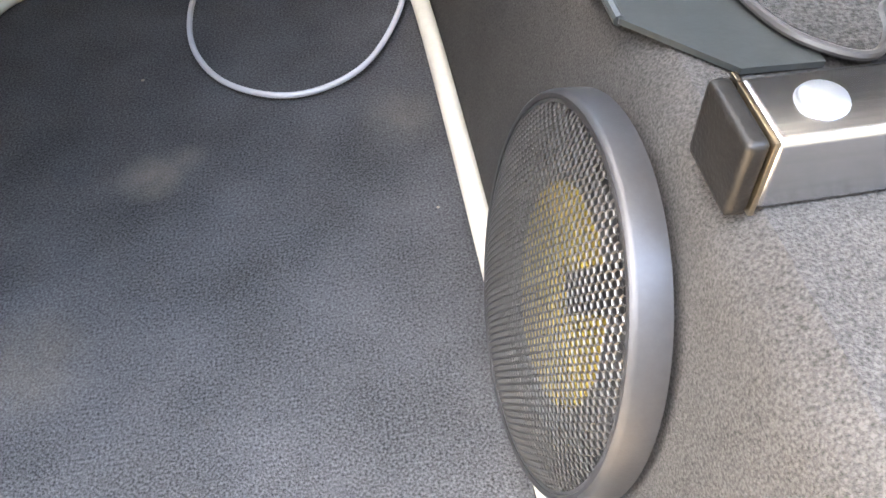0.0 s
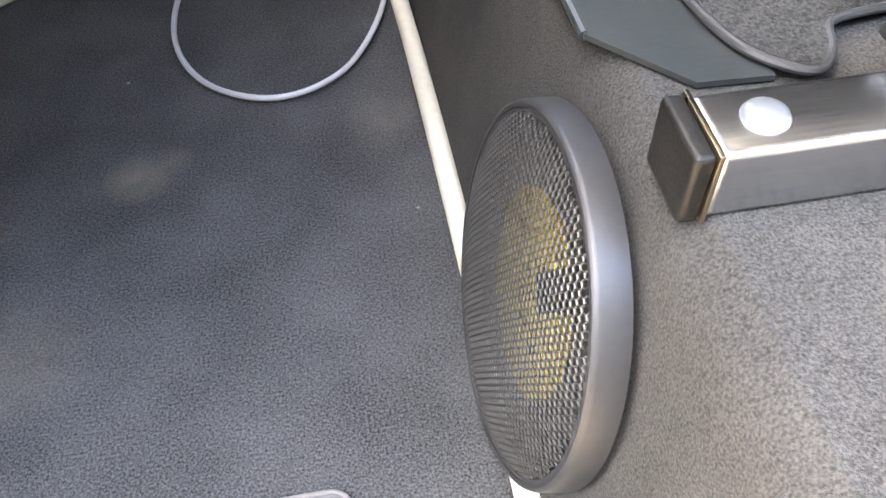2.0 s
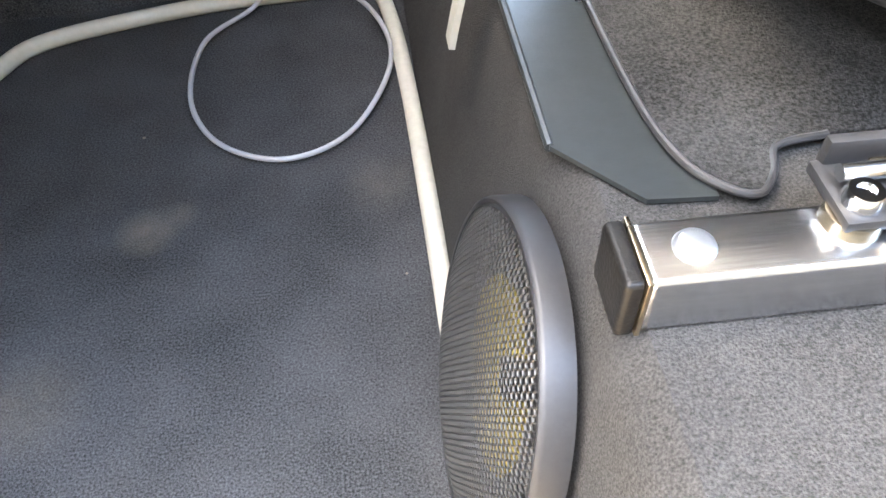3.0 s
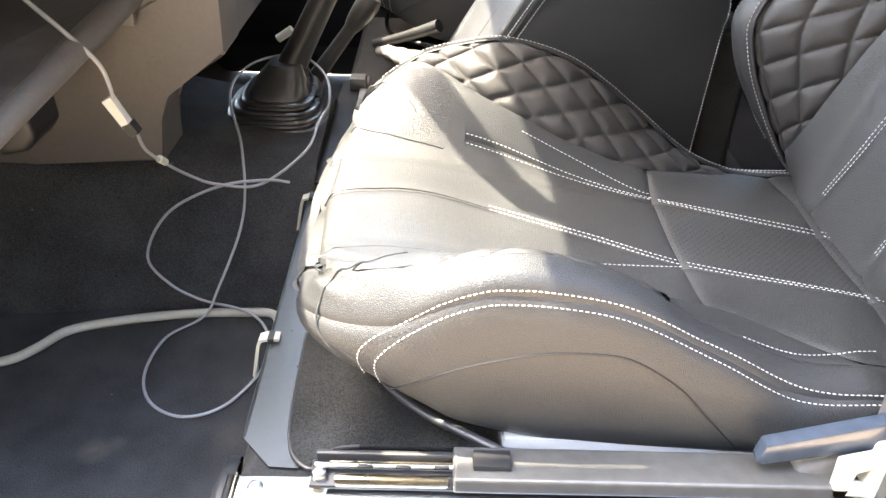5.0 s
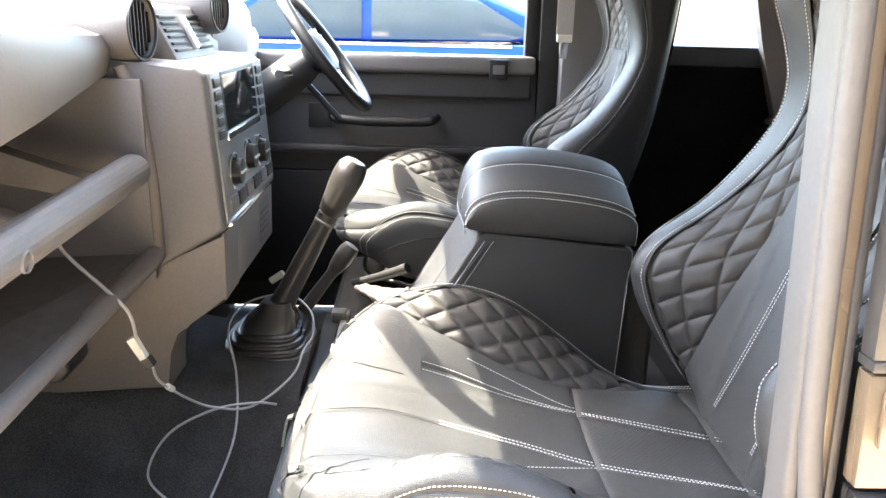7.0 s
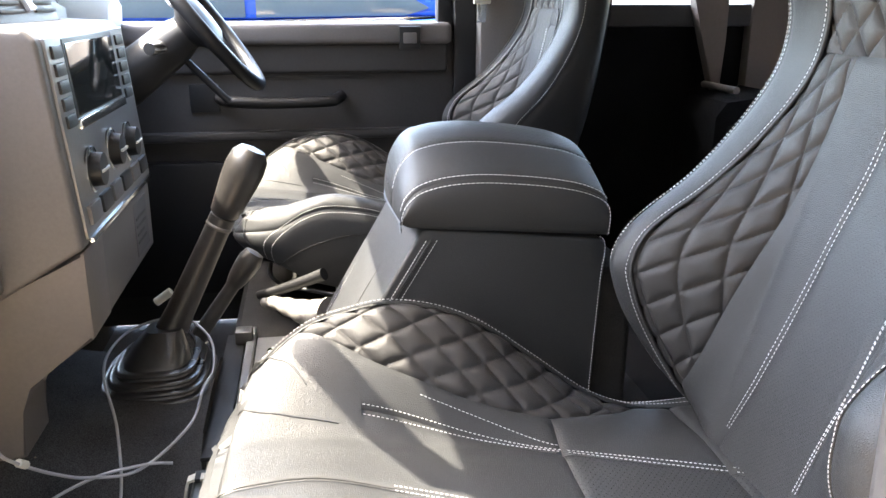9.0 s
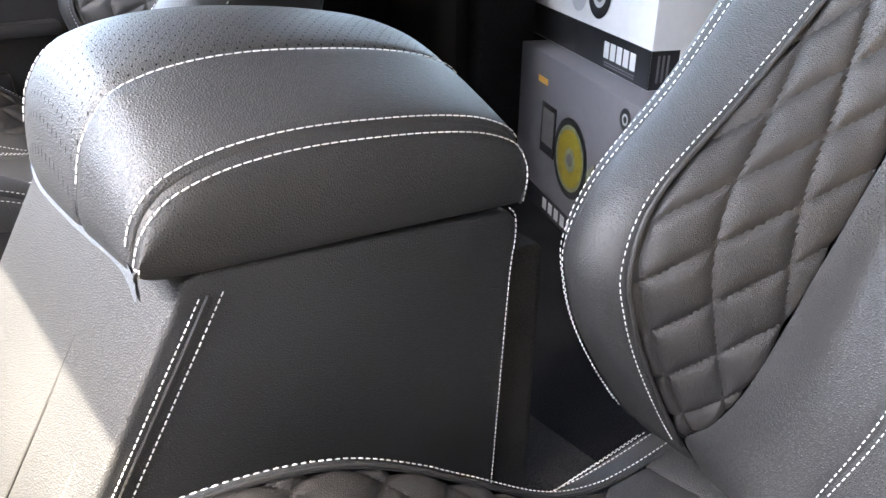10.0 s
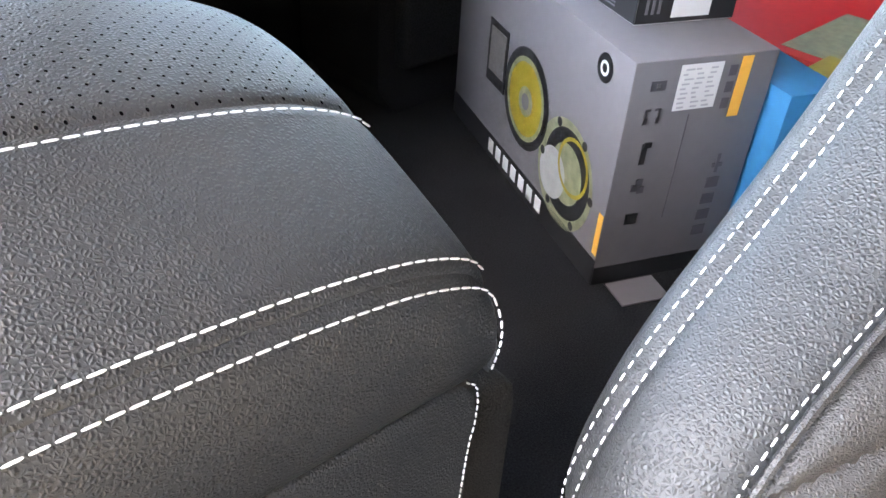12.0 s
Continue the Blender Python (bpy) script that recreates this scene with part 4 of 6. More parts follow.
    part("shoulder_quilt", patch(back, 0.90, 1.22, pipe, pipe_far, 130, 130, quilt=(0.062, 0.044, 0.006)), QUILT, seat, "diamond-quilted shoulder panel")
    part("shoulder_band", patch(back, 0.86, 0.90, lumb, lumb2, 12, 30), LEATHER, seat)
    part("headrest_cover", patch(back, 1.22, 1.34, pipe, pipe_far, 40, 60), LEATHER, seat)
    sb = bmesh.new()
    rows = span(0.41, 1.25, 120)
    for line in (lambda u: pipe(u) - 0.06, lambda u: pipe_far(u) + 0.06, lambda u: 10.88, lambda u: 11.10):
        stitch(sb, along(back, rows, line))
    for k in ((edge + 0.12,) if driving else (3.12, 2.90)):
        stitch(sb, along(back, rows, k))
    for k in (-0.05, 0.04):
        stitch(sb, along(back, span(0.41, 0.85, 80), lambda u: lumb(u) + k))
        stitch(sb, along(back, span(0.41, 0.85, 80), lambda u: lumb2(u) + k))
    tagged(part("back_stitching", sb, THREAD, seat), "white twin-row stitching", "", "", "stuff")
    for line in (pipe, pipe_far):
        part("piping", tube(along(back, span(0.40, 1.25, 100), line, -0.0008), 0.0021, 7), QUILT, seat, "thin black leather piping")
    # frame under the cushion
    part("base_frame", box((0.40, YC - 0.255, 0.235), (0.90, YC + 0.255, 0.275), 0.008), SILVER, seat, "pale steel seat frame")
    part("base_pan", prism([(0.200, 0.350), (0.27, 0.325), (0.36, 0.288), (0.9, 0.258), (0.9, 0.275), (0.36, 0.312), (0.27, 0.372), (0.205, 0.395)], "y", YC - 0.19, YC + 0.19), DARKFELT, seat, "black cushion pan")
    part("frame_bolt", lathe([(0.0, 0.010), (0.006, 0.010), (0.0085, 0.006), (0.0125, 0.004), (0.0125, -0.002)], pose(0.50, YC - 0.292, 0.262), 8), BOLT, seat, "bright hexagon bolt")
    arm = [(0.43, 0.414), (0.40, 0.43), (0.353, 0.460), (0.311, 0.488), (0.274, 0.527), (0.253, 0.57), (0.244, 0.62)]
    loop = [(x, y, 0.27) for x, y in arm] + [(0.243, 0.70, 0.27)] + [(x, 2 * YC - y, 0.27) for x, y in arm[::-1]]
    part("slide_bar", tube(smooth_path(loop, 8), 0.0055, 10), RIM, seat, "bent steel slide adjuster bar")
    part("recline_lever", prism([(0.655, 0.300), (0.66, 0.323), (0.80, 0.366), (0.83, 0.36), (0.83, 0.335), (0.665, 0.297)], "y", YC - 0.305, YC - 0.288, 0.003), LEVERBLUE, seat, "dark blue-black recline lever")
    part("recline_cover", prism([(0.70, 0.245), (0.705, 0.285), (0.76, 0.31), (0.84, 0.31), (0.85, 0.245)], "y", YC - 0.298, YC - 0.262, 0.01, 3), PLASTIC, seat)
    return seat


passenger = build_seat()
NEAR_WING = [(0.36, -0.022), (1.34, -0.022)]
driver = build_seat(True)
driver.matrix_world = pose(-0.05, 1.20, 0.045)
tagged(driver, "black leather driver's seat with diamond quilting, partly in sunlight", "car seat")

# ---------------------------------------------------------------- cubby box between the seats
CY0, CY1 = 1.043, 1.390
cubby = thing("cubby_box", "black leather cubby box with padded armrest lid and white stitching", "armrest box")
body = [(0.752, 0.218), (0.764, 0.52), (0.770, 0.575), (0.768, 0.594), (0.758, 0.604), (0.482, 0.632), (0.470, 0.628), (0.335, 0.40), (0.325, 0.36), (0.325, 0.218)]
part("body", prism(body, "y", CY0 + 0.004, CY1 - 0.004, 0.006, 3), LEATHER, cubby)
# side panel, slightly padded
part("front_panel", prism([(0.474, 0.619), (0.33, 0.385), (0.325, 0.36), (0.322, 0.362), (0.326, 0.388), (0.470, 0.624)], "y", CY0 + 0.03, CY1 - 0.03, 0.001), LEATHER, cubby)


def lid_point(u, v):
    """Padded lid: u along it from front to back, v across over the crown (0 near bottom, 1 far bottom)."""
    half = (CY1 - CY0) / 2 + 0.004
    zt = lerp([(0, 0.642), (0.06, 0.684), (0.16, 0.707), (0.35, 0.717), (0.6, 0.712), (0.82, 0.700), (0.93, 0.686), (0.98, 0.672), (1, 0.655)], u)
    zb = lerp([(0, 0.650), (0.03, 0.641), (0.1, 0.635), (0.5, 0.624), (1.0, 0.609)], u)
    x = lerp([(0, 0.432), (0.02, 0.434), (0.06, 0.444), (0.16, 0.476), (0.35, 0.543), (0.6, 0.632), (0.82, 0.710), (0.93, 0.750), (0.98, 0.766), (1, 0.768)], u)
    cr = lerp([(0, 0.0), (0.03, 0.40), (0.08, 0.75), (0.16, 1.0), (1.0, 1.0)], u)
    ctrl = [Vector((x, -half + 0.004, zb)), Vector((x, -half, (zb + zt) / 2 - 0.004)), Vector((x, -half + 0.006, zt - 0.016)), Vector((x, -half + 0.026, zt + 0.002)),
            Vector((x, -half + 0.115, zt + 0.039 * cr)), Vector((x, 0, zt + 0.050 * cr)), Vector((x, half - 0.115, zt + 0.039 * cr)), Vector((x, half - 0.026, zt + 0.002)),
            Vector((x, half - 0.006, zt - 0.016)), Vector((x, half, (zb + zt) / 2 - 0.004)), Vector((x, half - 0.004, zb))]
    p = spline_row(ctrl, v)
    # the front end is rounded in plan, more so at the driver's corner
    f = p.y / half
    p.x += (0.042 if f > 0 else 0.006) * f * f * max(0.0, 1 - u / 0.3) ** 1.5
    return p + Vector((0, (CY0 + CY1) / 2, 0))


lid = part("lid", patch(lid_point, 0, 1, 2.35, 3.80, 110, 34, seam=0.0022, width=0.004), LEATHER, cubby, "padded leather armrest lid")
part("lid_panel", patch(lid_point, 0, 1, 3.80, 6.20, 110, 60, seam=0.0026, width=0.004), PERF, lid, "perforated leather crown")
part("lid_panel", patch(lid_point, 0, 1, 6.20, 7.65, 110, 34, seam=0.0022, width=0.004), LEATHER, lid)
part("lid_side", patch(lid_point, 0, 1, 0, 2.35, 110, 24, seam=0.0022, width=0.004), LEATHER, lid)
part("lid_side", patch(lid_point, 0, 1, 7.65, 10, 110, 24, seam=0.0022, width=0.004), LEATHER, lid)
part("lid_underside", prism([(0.482, 0.640), (0.764, 0.613), (0.766, 0.640), (0.75, 0.66), (0.490, 0.66), (0.482, 0.650)], "y", CY0 + 0.006, CY1 - 0.006), LEATHER, lid)


for u in (0.0, 1.0):
    end = bmesh.new()
    end.faces.new([end.verts.new(lid_point(u, v)) for v in span(0, 10, 60)])
    part("lid_end", end, LEATHER, lid)


def lid_line(v, u0=0.03, u1=0.972, lift=0.0008):
    out = []
    for u in span(u0, u1, 120):
        p = lid_point(u, v)
        n = (lid_point(min(1, u + 0.01), v) - lid_point(max(0, u - 0.01), v)).cross(lid_point(u, v + 0.05) - lid_point(u, v - 0.05))
        out.append(p + n.normalized() * lift)
    return out


lst = bmesh.new()
for v in (2.00, 2.66, 3.74, 6.26, 7.34, 8.00):
    stitch(lst, lid_line(v), None, 0.0058, 0.0072, 0.00055)
for v0, v1 in ((0.15, 2.04), (7.96, 9.85)):
    edge = [lid_point(0.985, v) + Vector((0.0015, -0.001 if v0 < 5 else 0.001, 0)) for v in span(v0, v1, 20)]
    stitch(lst, edge, None, 0.0042, 0.0058, 0.0006)
    edge = [lid_point(0.03, v) + Vector((0.0, -0.0012 if v0 < 5 else 0.0012, 0)) for v in span(v0, v1, 20)]
    stitch(lst, edge, None, 0.0042, 0.0058, 0.0006)
tagged(part("lid_stitching", lst, THREAD, lid, "white saddle stitching"), "white saddle stitching", "", "", "stuff")
bst = bmesh.new()
for y in (CY0 + 0.0025, CY1 - 0.0025):
    stitch(bst, smooth_path([(0.756, y, 0.608), (0.764, y, 0.598), (0.7655, y, 0.575), (0.760, y, 0.52), (0.7485, y, 0.235)], 8), None, 0.0036, 0.0052, 0.00055)
    for off in (0.004, 0.021):
        stitch(bst, [Vector((0.474 + off, y, 0.614)), Vector((0.338 + off, y, 0.392))], None, 0.0038, 0.0054, 0.00055)
for y in (CY0 + 0.045, CY1 - 0.045):
    stitch(bst, [Vector((0.4705, y, 0.6215)), Vector((0.326, y, 0.389))], None, 0.0038, 0.0054, 0.00055)
tagged(part("body_stitching", bst, THREAD, cubby, "white stitching"), "white stitching", "", "", "stuff")
part("panel_seam", tube([Vector((0.4700, CY0 + 0.125, 0.6215)), Vector((0.3255, CY0 + 0.125, 0.389))], 0.0015, 6), RUBBER, cubby)
part("front_seam", tube([Vector((0.485, CY0 + 0.003, 0.614)), Vector((0.349, CY0 + 0.003, 0.392))], 0.0018, 6), RUBBER, cubby)
part("lower_plinth", box((0.74, CY0 + 0.02, 0.218), (0.828, CY1 - 0.02, 0.548), 0.016, 3), BOXCARPET, cubby, "felt-covered rear plinth")

# ---------------------------------------------------------------- dashboard and centre console
dash = thing("dashboard", "dark grey dashboard with padded top, grab tube and parcel shelf", "dashboard")


def loft_y(rows, bm=None):
    """A skin through closed outlines (x, z), each at its own y."""
    bm = bm or bmesh.new()
    rings = [[bm.verts.new((x, y, z)) for x, z in prof] for y, prof in rows]
    k = len(rings[0])
    for a, b in zip(rings, rings[1:]):
        for i in range(k):
            bm.faces.new((a[i], a[(i + 1) % k], b[(i + 1) % k], b[i]))
    bm.faces.new(rings[0][::-1]), bm.faces.new(rings[-1])
    return bm


def pad(lip, zt, zb):
    return [(-0.64, 0.90), (-0.62, zt + 0.012), (lip - 0.20, zt + 0.012), (lip - 0.05, zt + 0.006), (lip - 0.012, zt - 0.006), (lip, zt - 0.03), (lip - 0.012, zb + 0.012), (lip - 0.03, zb), (-0.45, zb - 0.01), (-0.64, zb - 0.02)]


part("top_pad", loft_y([(0.31, pad(-0.15, 0.99, 0.87)), (0.325, pad(-0.137, 1.0, 0.85)), (0.41, pad(-0.13, 1.003, 0.848)), (0.50, pad(-0.122, 1.002, 0.853)), (0.70, pad(-0.145, 0.995, 0.868)), (1.05, pad(-0.195, 0.984, 0.90))]), PLASTIC, dash, "padded dash top, bright with sunlight")
part("driver_pad", loft_y([(1.57, pad(-0.17, 0.98, 0.80)), (2.22, pad(-0.17, 0.98, 0.78))]), PLASTIC, dash)
part("instrument_hood", loft_y([(1.66, pad(-0.17, 1.01, 0.90)), (1.72, pad(-0.16, 1.05, 0.90)), (2.05, pad(-0.16, 1.05, 0.90)), (2.12, pad(-0.17, 1.01, 0.90))]), PLASTIC, dash)
part("centre_top", box((-0.66, 1.052, 0.90), (-0.30, 1.568, 0.945), 0.012, 3), PLASTIC, dash)
part("recess_back", box((-0.60, 0.30, 0.50), (-0.47, 1.05, 0.90)), PLASTIC, dash, "", False)
part("recess_end", box((-0.47, 1.035, 0.53), (-0.145, 1.052, 0.905), 0.006), PLASTIC, dash)
part("parcel_shelf", box((-0.48, 0.31, 0.515), (-0.20, 1.04, 0.528), 0.003), SHELF, dash, "black ribbed parcel shelf")
part("shelf_lip", tube([Vector(p) for p in ((-0.147, 1.045, 0.577), (-0.150, 1.0, 0.572), (-0.19, 0.72, 0.522), (-0.205, 0.55, 0.500), (-0.212, 0.34, 0.492))], 0.0195, 18), PLASTIC, dash, "round shelf rail")
part("shelf_panel", loft_y([(0.34, [(-0.222, 0.492), (-0.44, 0.515), (-0.44, 0.52), (-0.222, 0.50)]), (1.04, [(-0.157, 0.575), (-0.44, 0.56), (-0.44, 0.565), (-0.157, 0.583)])]), SHELF, dash)
grab = part("grab_tube", bmesh.new(), PLASTIC, dash)
bm = bmesh.new()
rings = []
for p, r in (((-0.158, 1.012, 0.747), 0.024), ((-0.158, 1.006, 0.747), 0.0285), ((-0.158, 0.996, 0.747), 0.0305), ((-0.165, 0.60, 0.728), 0.0315), ((-0.168, 0.42, 0.719), 0.0315), ((-0.168, 0.408, 0.719), 0.029), ((-0.168, 0.402, 0.719), 0.022)):
    rings.append([bm.verts.new(Vector(p) + Vector((math.cos(a) * r, 0, math.sin(a) * r))) for a in [2 * math.pi * i / 24 for i in range(24)]])
for a, b in zip(rings, rings[1:]):
    for i in range(24):
        bm.faces.new((a[i], a[(i + 1) % 24], b[(i + 1) % 24], b[i]))
bm.faces.new(rings[0]), bm.faces.new(rings[-1])
bm.to_mesh(grab.data), bm.free()
for y in (0.66, 0.93):
    part("grab_bracket", prism([(-0.17, 0.73), (-0.19, 0.745), (-0.36, 0.80), (-0.36, 0.74), (-0.19, 0.712)], "y", y - 0.022, y + 0.022, 0.004), PLASTIC, dash)
part("tube_screw_recess", lathe([(0.0, -0.003), (0.011, -0.002), (0.0125, 0.0015), (0.0145, 0.0018), (0.0155, -0.002)], Matrix.Translation((-0.1345, 0.553, 0.718)) @ pose(0, 0, 0, 0, 97, 0), 24), PLASTIC, dash, "round screw recess")
part("shelf_bracket", prism([(-0.30, 0.50), (-0.245, 0.51), (-0.240, 0.425), (-0.255, 0.405), (-0.30, 0.395)], "y", 0.845, 0.935, 0.010, 3), BLACKPLASTIC, dash, "black plastic box under the shelf")
# lit edge drawn as a tube, its warm light in the colour
part("side_edge", tube(smooth_path([(-0.185, 1.052, 0.925), (-0.158, 1.052, 0.85), (-0.146, 1.052, 0.74), (-0.142, 1.052, 0.62), (-0.146, 1.052, 0.57), (-0.165, 1.052, 0.545)], 8), 0.0125, 12), BROWNGREY, dash, "rounded edge trim, warm light put into its colour")

console = thing("centre_console", "grey centre console with radio, heater knobs and switches", "console")
part("upper_housing", prism([(-0.19, 0.935), (-0.055, 0.928), (-0.038, 0.912), (-0.016, 0.622), (-0.166, 0.535), (-0.46, 0.53), (-0.46, 0.935)], "y", 1.053, 1.56, 0.008, 3), CONSOLE, console)
part("lower_housing", prism([(-0.018, 0.6195), (-0.02, 0.482), (-0.125, 0.412), (-0.142, 0.37), (-0.142, 0.292), (-0.365, 0.278), (-0.45, 0.278), (-0.45, 0.53), (-0.17, 0.533)], "y", 1.058, 1.17, 0.005), BROWNGREY, console, "lower side panel, warm bounce light put into its grey")
part("lower_face", prism([(-0.020, 0.612), (-0.022, 0.482), (-0.125, 0.44), (-0.2, 0.44), (-0.2, 0.61)], "y", 1.172, 1.555, 0.005), PLASTIC, console)
slope = (0.912 - 0.622) / (0.038 - 0.016)


def face_x(z):
    return -0.016 - (z - 0.622) / slope + 0.0


def on_face(name, y0, y1, z0, z1, depth, material, parent=console, label="", bevel=0.002, back=0.004):
    zc = (z0 + z1) / 2
    lean = Matrix(((1, 0, -1 / slope, zc / slope), (0, 1, 0, 0), (0, 0, 1, 0), (0, 0, 0, 1)))
    return part(name, box((face_x(zc) - back, y0, z0), (face_x(zc) + depth, y1, z1), bevel, 2, lean), material, parent, label)


on_face("bezel", 1.075, 1.545, 0.632, 0.915, 0.004, FACIA, console, "silver-grey facia")
on_face("screen_surround", 1.147, 1.448, 0.797, 0.912, 0.0052, BLACKPLASTIC, console)
on_face("display", 1.155, 1.44, 0.80, 0.905, 0.0065, SCREEN, console, "dark radio display")
on_face("display_trim", 1.145, 1.45, 0.782, 0.796, 0.009, CHROME, console, "bright strip under the display")
for i in range(5):
    on_face("button", 1.090, 1.135, 0.79 + 0.024 * i, 0.808 + 0.024 * i, 0.008, BLACKPLASTIC, console)
    on_face("button", 1.47, 1.52, 0.79 + 0.024 * i, 0.808 + 0.024 * i, 0.008, BLACKPLASTIC, console)
for y, z in ((1.165, 0.718), (1.30, 0.725), (1.42, 0.718)):
    kn = part("heater_knob", lathe([(0.034, -0.004), (0.034, 0.004), (0.027, 0.006), (0.025, 0.022), (0.0, 0.024)], Matrix.Translation((face_x(z), y, z)) @ pose(0, 0, 0, 0, 90, 0), 28), BLACKPLASTIC, console, "round heater knob")
    part("knob_ring", lathe([(0.0335, 0.003), (0.036, 0.004), (0.036, 0.0065), (0.0325, 0.0075)], Matrix.Translation((face_x(z), y, z)) @ pose(0, 0, 0, 0, 90, 0), 28), CHROME, kn, "bright ring")
    part("knob_pointer", box((-0.002, -0.02, 0.0), (0.002, 0.02, 0.003), 0.0005, 1, Matrix.Translation((face_x(z) + 0.023, y, z)) @ pose(0, 0, 0, 0, 90, 0)), WHITEPL, kn)
for i in range(6):
    on_face("switch", 1.095 + 0.073 * i, 1.155 + 0.073 * i, 0.648, 0.676, 0.010, BLACKPLASTIC if i % 2 else PLASTIC, console)
on_face("switch_trim", 1.085, 1.54, 0.624, 0.632, 0.008, CHROME, console, "bright edge strip")
for z, w in ((0.57, 0.08), (0.555, 0.08), (0.54, 0.06), (0.525, 0.075)):
    part("printed_bar", box((-0.0196, 1.412, z - 0.003), (-0.0188, 1.412 + w, z + 0.002)), CARDBLACK, console, "", False)
part("sticker", box((-0.021, 1.40, 0.50), (-0.0196, 1.51, 0.60), 0.0003, 1), CARDGREY, console, "pale printed sticker")


def pod(y, z, r, x=-0.118):
    m = Matrix.Translation((x, y, z)) @ pose(0, 0, 0, 0, 90, -6)
    o = thing("air_vent", "round black dashboard air vent in a grey pod", "air vent", "round dashboard vents")
    part("pod", lathe([(r * 0.9, -0.42), (r * 1.02, -0.20), (r * 1.06, -0.05), (r * 1.05, -0.006), (r, 0.004), (r * 0.92, 0.004), (r * 0.88, -0.006), (r * 0.86, -0.03), (0, -0.032)], m, 44), PLASTIC, o)
    for i in range(-3, 4):
        h = math.sqrt(max(0, (r * 0.85) ** 2 - (i * r * 0.24) ** 2))
        part("vane", box((-h, i * r * 0.24 - 0.0015, -0.022), (h, i * r * 0.24 + 0.0015, -0.002), 0.0, 1, m), BLACKPLASTIC, o)
    part("ring", lathe([(r * 1.0, 0.003), (r * 0.99, 0.007), (r * 0.92, 0.007), (r * 0.91, 0.002)], m, 44), BLACKPLASTIC, o)
    return o


pod(1.085, 0.992, 0.060, -0.155)
pod(1.505, 1.035, 0.060)
cv = thing("centre_vent", "slatted grey centre air vent with slider", "air vent")
part("housing", prism([(-0.33, 0.93), (-0.115, 0.93), (-0.165, 1.03), (-0.33, 1.045)], "y", 1.165, 1.46, 0.006), PLASTIC, cv)
for i in range(6):
    for y0, y1 in ((1.18, 1.285), (1.345, 1.45)):
        z = 0.945 + 0.0125 * i
        xx = -0.115 - (z - 0.93) * 0.5
        part("slat", box((xx - 0.006, y0, z), (xx + 0.004, y1, z + 0.006), 0.001), BLACKPLASTIC, cv)
part("slider", prism([(-0.120, 0.945), (-0.113, 0.95), (-0.142, 1.012), (-0.152, 1.015)], "y", 1.30, 1.33, 0.002), SILVER, cv)

# ---------------------------------------------------------------- gear levers, boot, handbrake
gear = thing("gear_lever", "black gear lever with worn grip and ribbed rubber boot", "gear lever")
bm = bmesh.new()
rows = []
ribs = [(0.246, 0.104, 0.122)]
for k in range(4):
    z, r = 0.258 + 0.0140 * k, 0.104 - 0.0115 * k
    for dz, dr in ((-0.0045, 0.0005), (-0.0025, 0.0048), (0.0005, 0.0062), (0.0035, 0.0044), (0.0052, 0.0), (0.0050, -0.0080)):
        ribs.append((z + dz, r + dr, r + dr + 0.018))
ribs += [(0.312, 0.062, 0.076), (0.335, 0.050, 0.055), (0.350, 0.040, 0.042), (0.362, 0.033, 0.033)]
for z, rx, ry in ribs:
    row = []
    for i in range(56):
        a = 2 * math.pi * i / 56
        c, s = math.cos(a), math.sin(a)
        e = 0.55
        row.append(bm.verts.new((-0.012 + (z - 0.25) * 0.25 + rx * math.copysign(abs(c) ** e, c), 1.385 + ry * math.copysign(abs(s) ** e, s), z)))
    rows.append(row)
for a, b in zip(rows, rows[1:]):
    for i in range(56):
        bm.faces.new((a[i], a[(i + 1) % 56], b[(i + 1) % 56], b[i]))
bm.faces.new(rows[-1])
part("boot", bm, BOOTRUBBER, gear, "ribbed black rubber boot")
base = Vector((0.018, 1.395, 0.335))
tip = Vector((0.200, 1.40, 0.690))
d = (tip - base).normalized()
gm_ = Matrix.Translation(base) @ d.to_track_quat("Z", "Y").to_matrix().to_4x4()
part("shaft", lathe([(0.034, -0.02), (0.032, 0.012), (0.029, 0.035), (0.0272, 0.06), (0.0235, 0.25), (0.0245, 0.255), (0.0245, 0.268), (0.021, 0.27)], gm_, 28), LEVER, gear)
part("shaft_ring", lathe([(0.0238, 0.244), (0.0252, 0.246), (0.0252, 0.250), (0.0238, 0.252)], gm_, 28), GREYMETAL, gear)
part("knob", lathe([(0.021, 0.268), (0.027, 0.275), (0.0305, 0.30), (0.036, 0.345), (0.0375, 0.372), (0.0345, 0.396), (0.024, 0.410), (0.0, 0.415)], gm_, 28), LEVER, gear, "smooth worn shift knob")
low = thing("transfer_lever", "short black transfer-box lever with a bulbous knob", "gear lever")
b2 = Vector((0.075, 1.485, 0.315))
d2 = (Vector((0.185, 1.50, 0.465)) - b2).normalized()
lm = Matrix.Translation(b2) @ d2.to_track_quat("Z", "Y").to_matrix().to_4x4()
part("shaft", lathe([(0.020, -0.06), (0.0165, 0.0), (0.0145, 0.10), (0.016, 0.112)], lm, 20), LEVER, low)
part("knob", lathe([(0.0165, 0.108), (0.0205, 0.122), (0.0245, 0.15), (0.0255, 0.172), (0.020, 0.188), (0.0, 0.193)], lm, 24), LEVER, low, "bulbous black knob")
hb = thing("handbrake", "handbrake lever in a pale fabric sleeve before the cubby box", "handbrake")
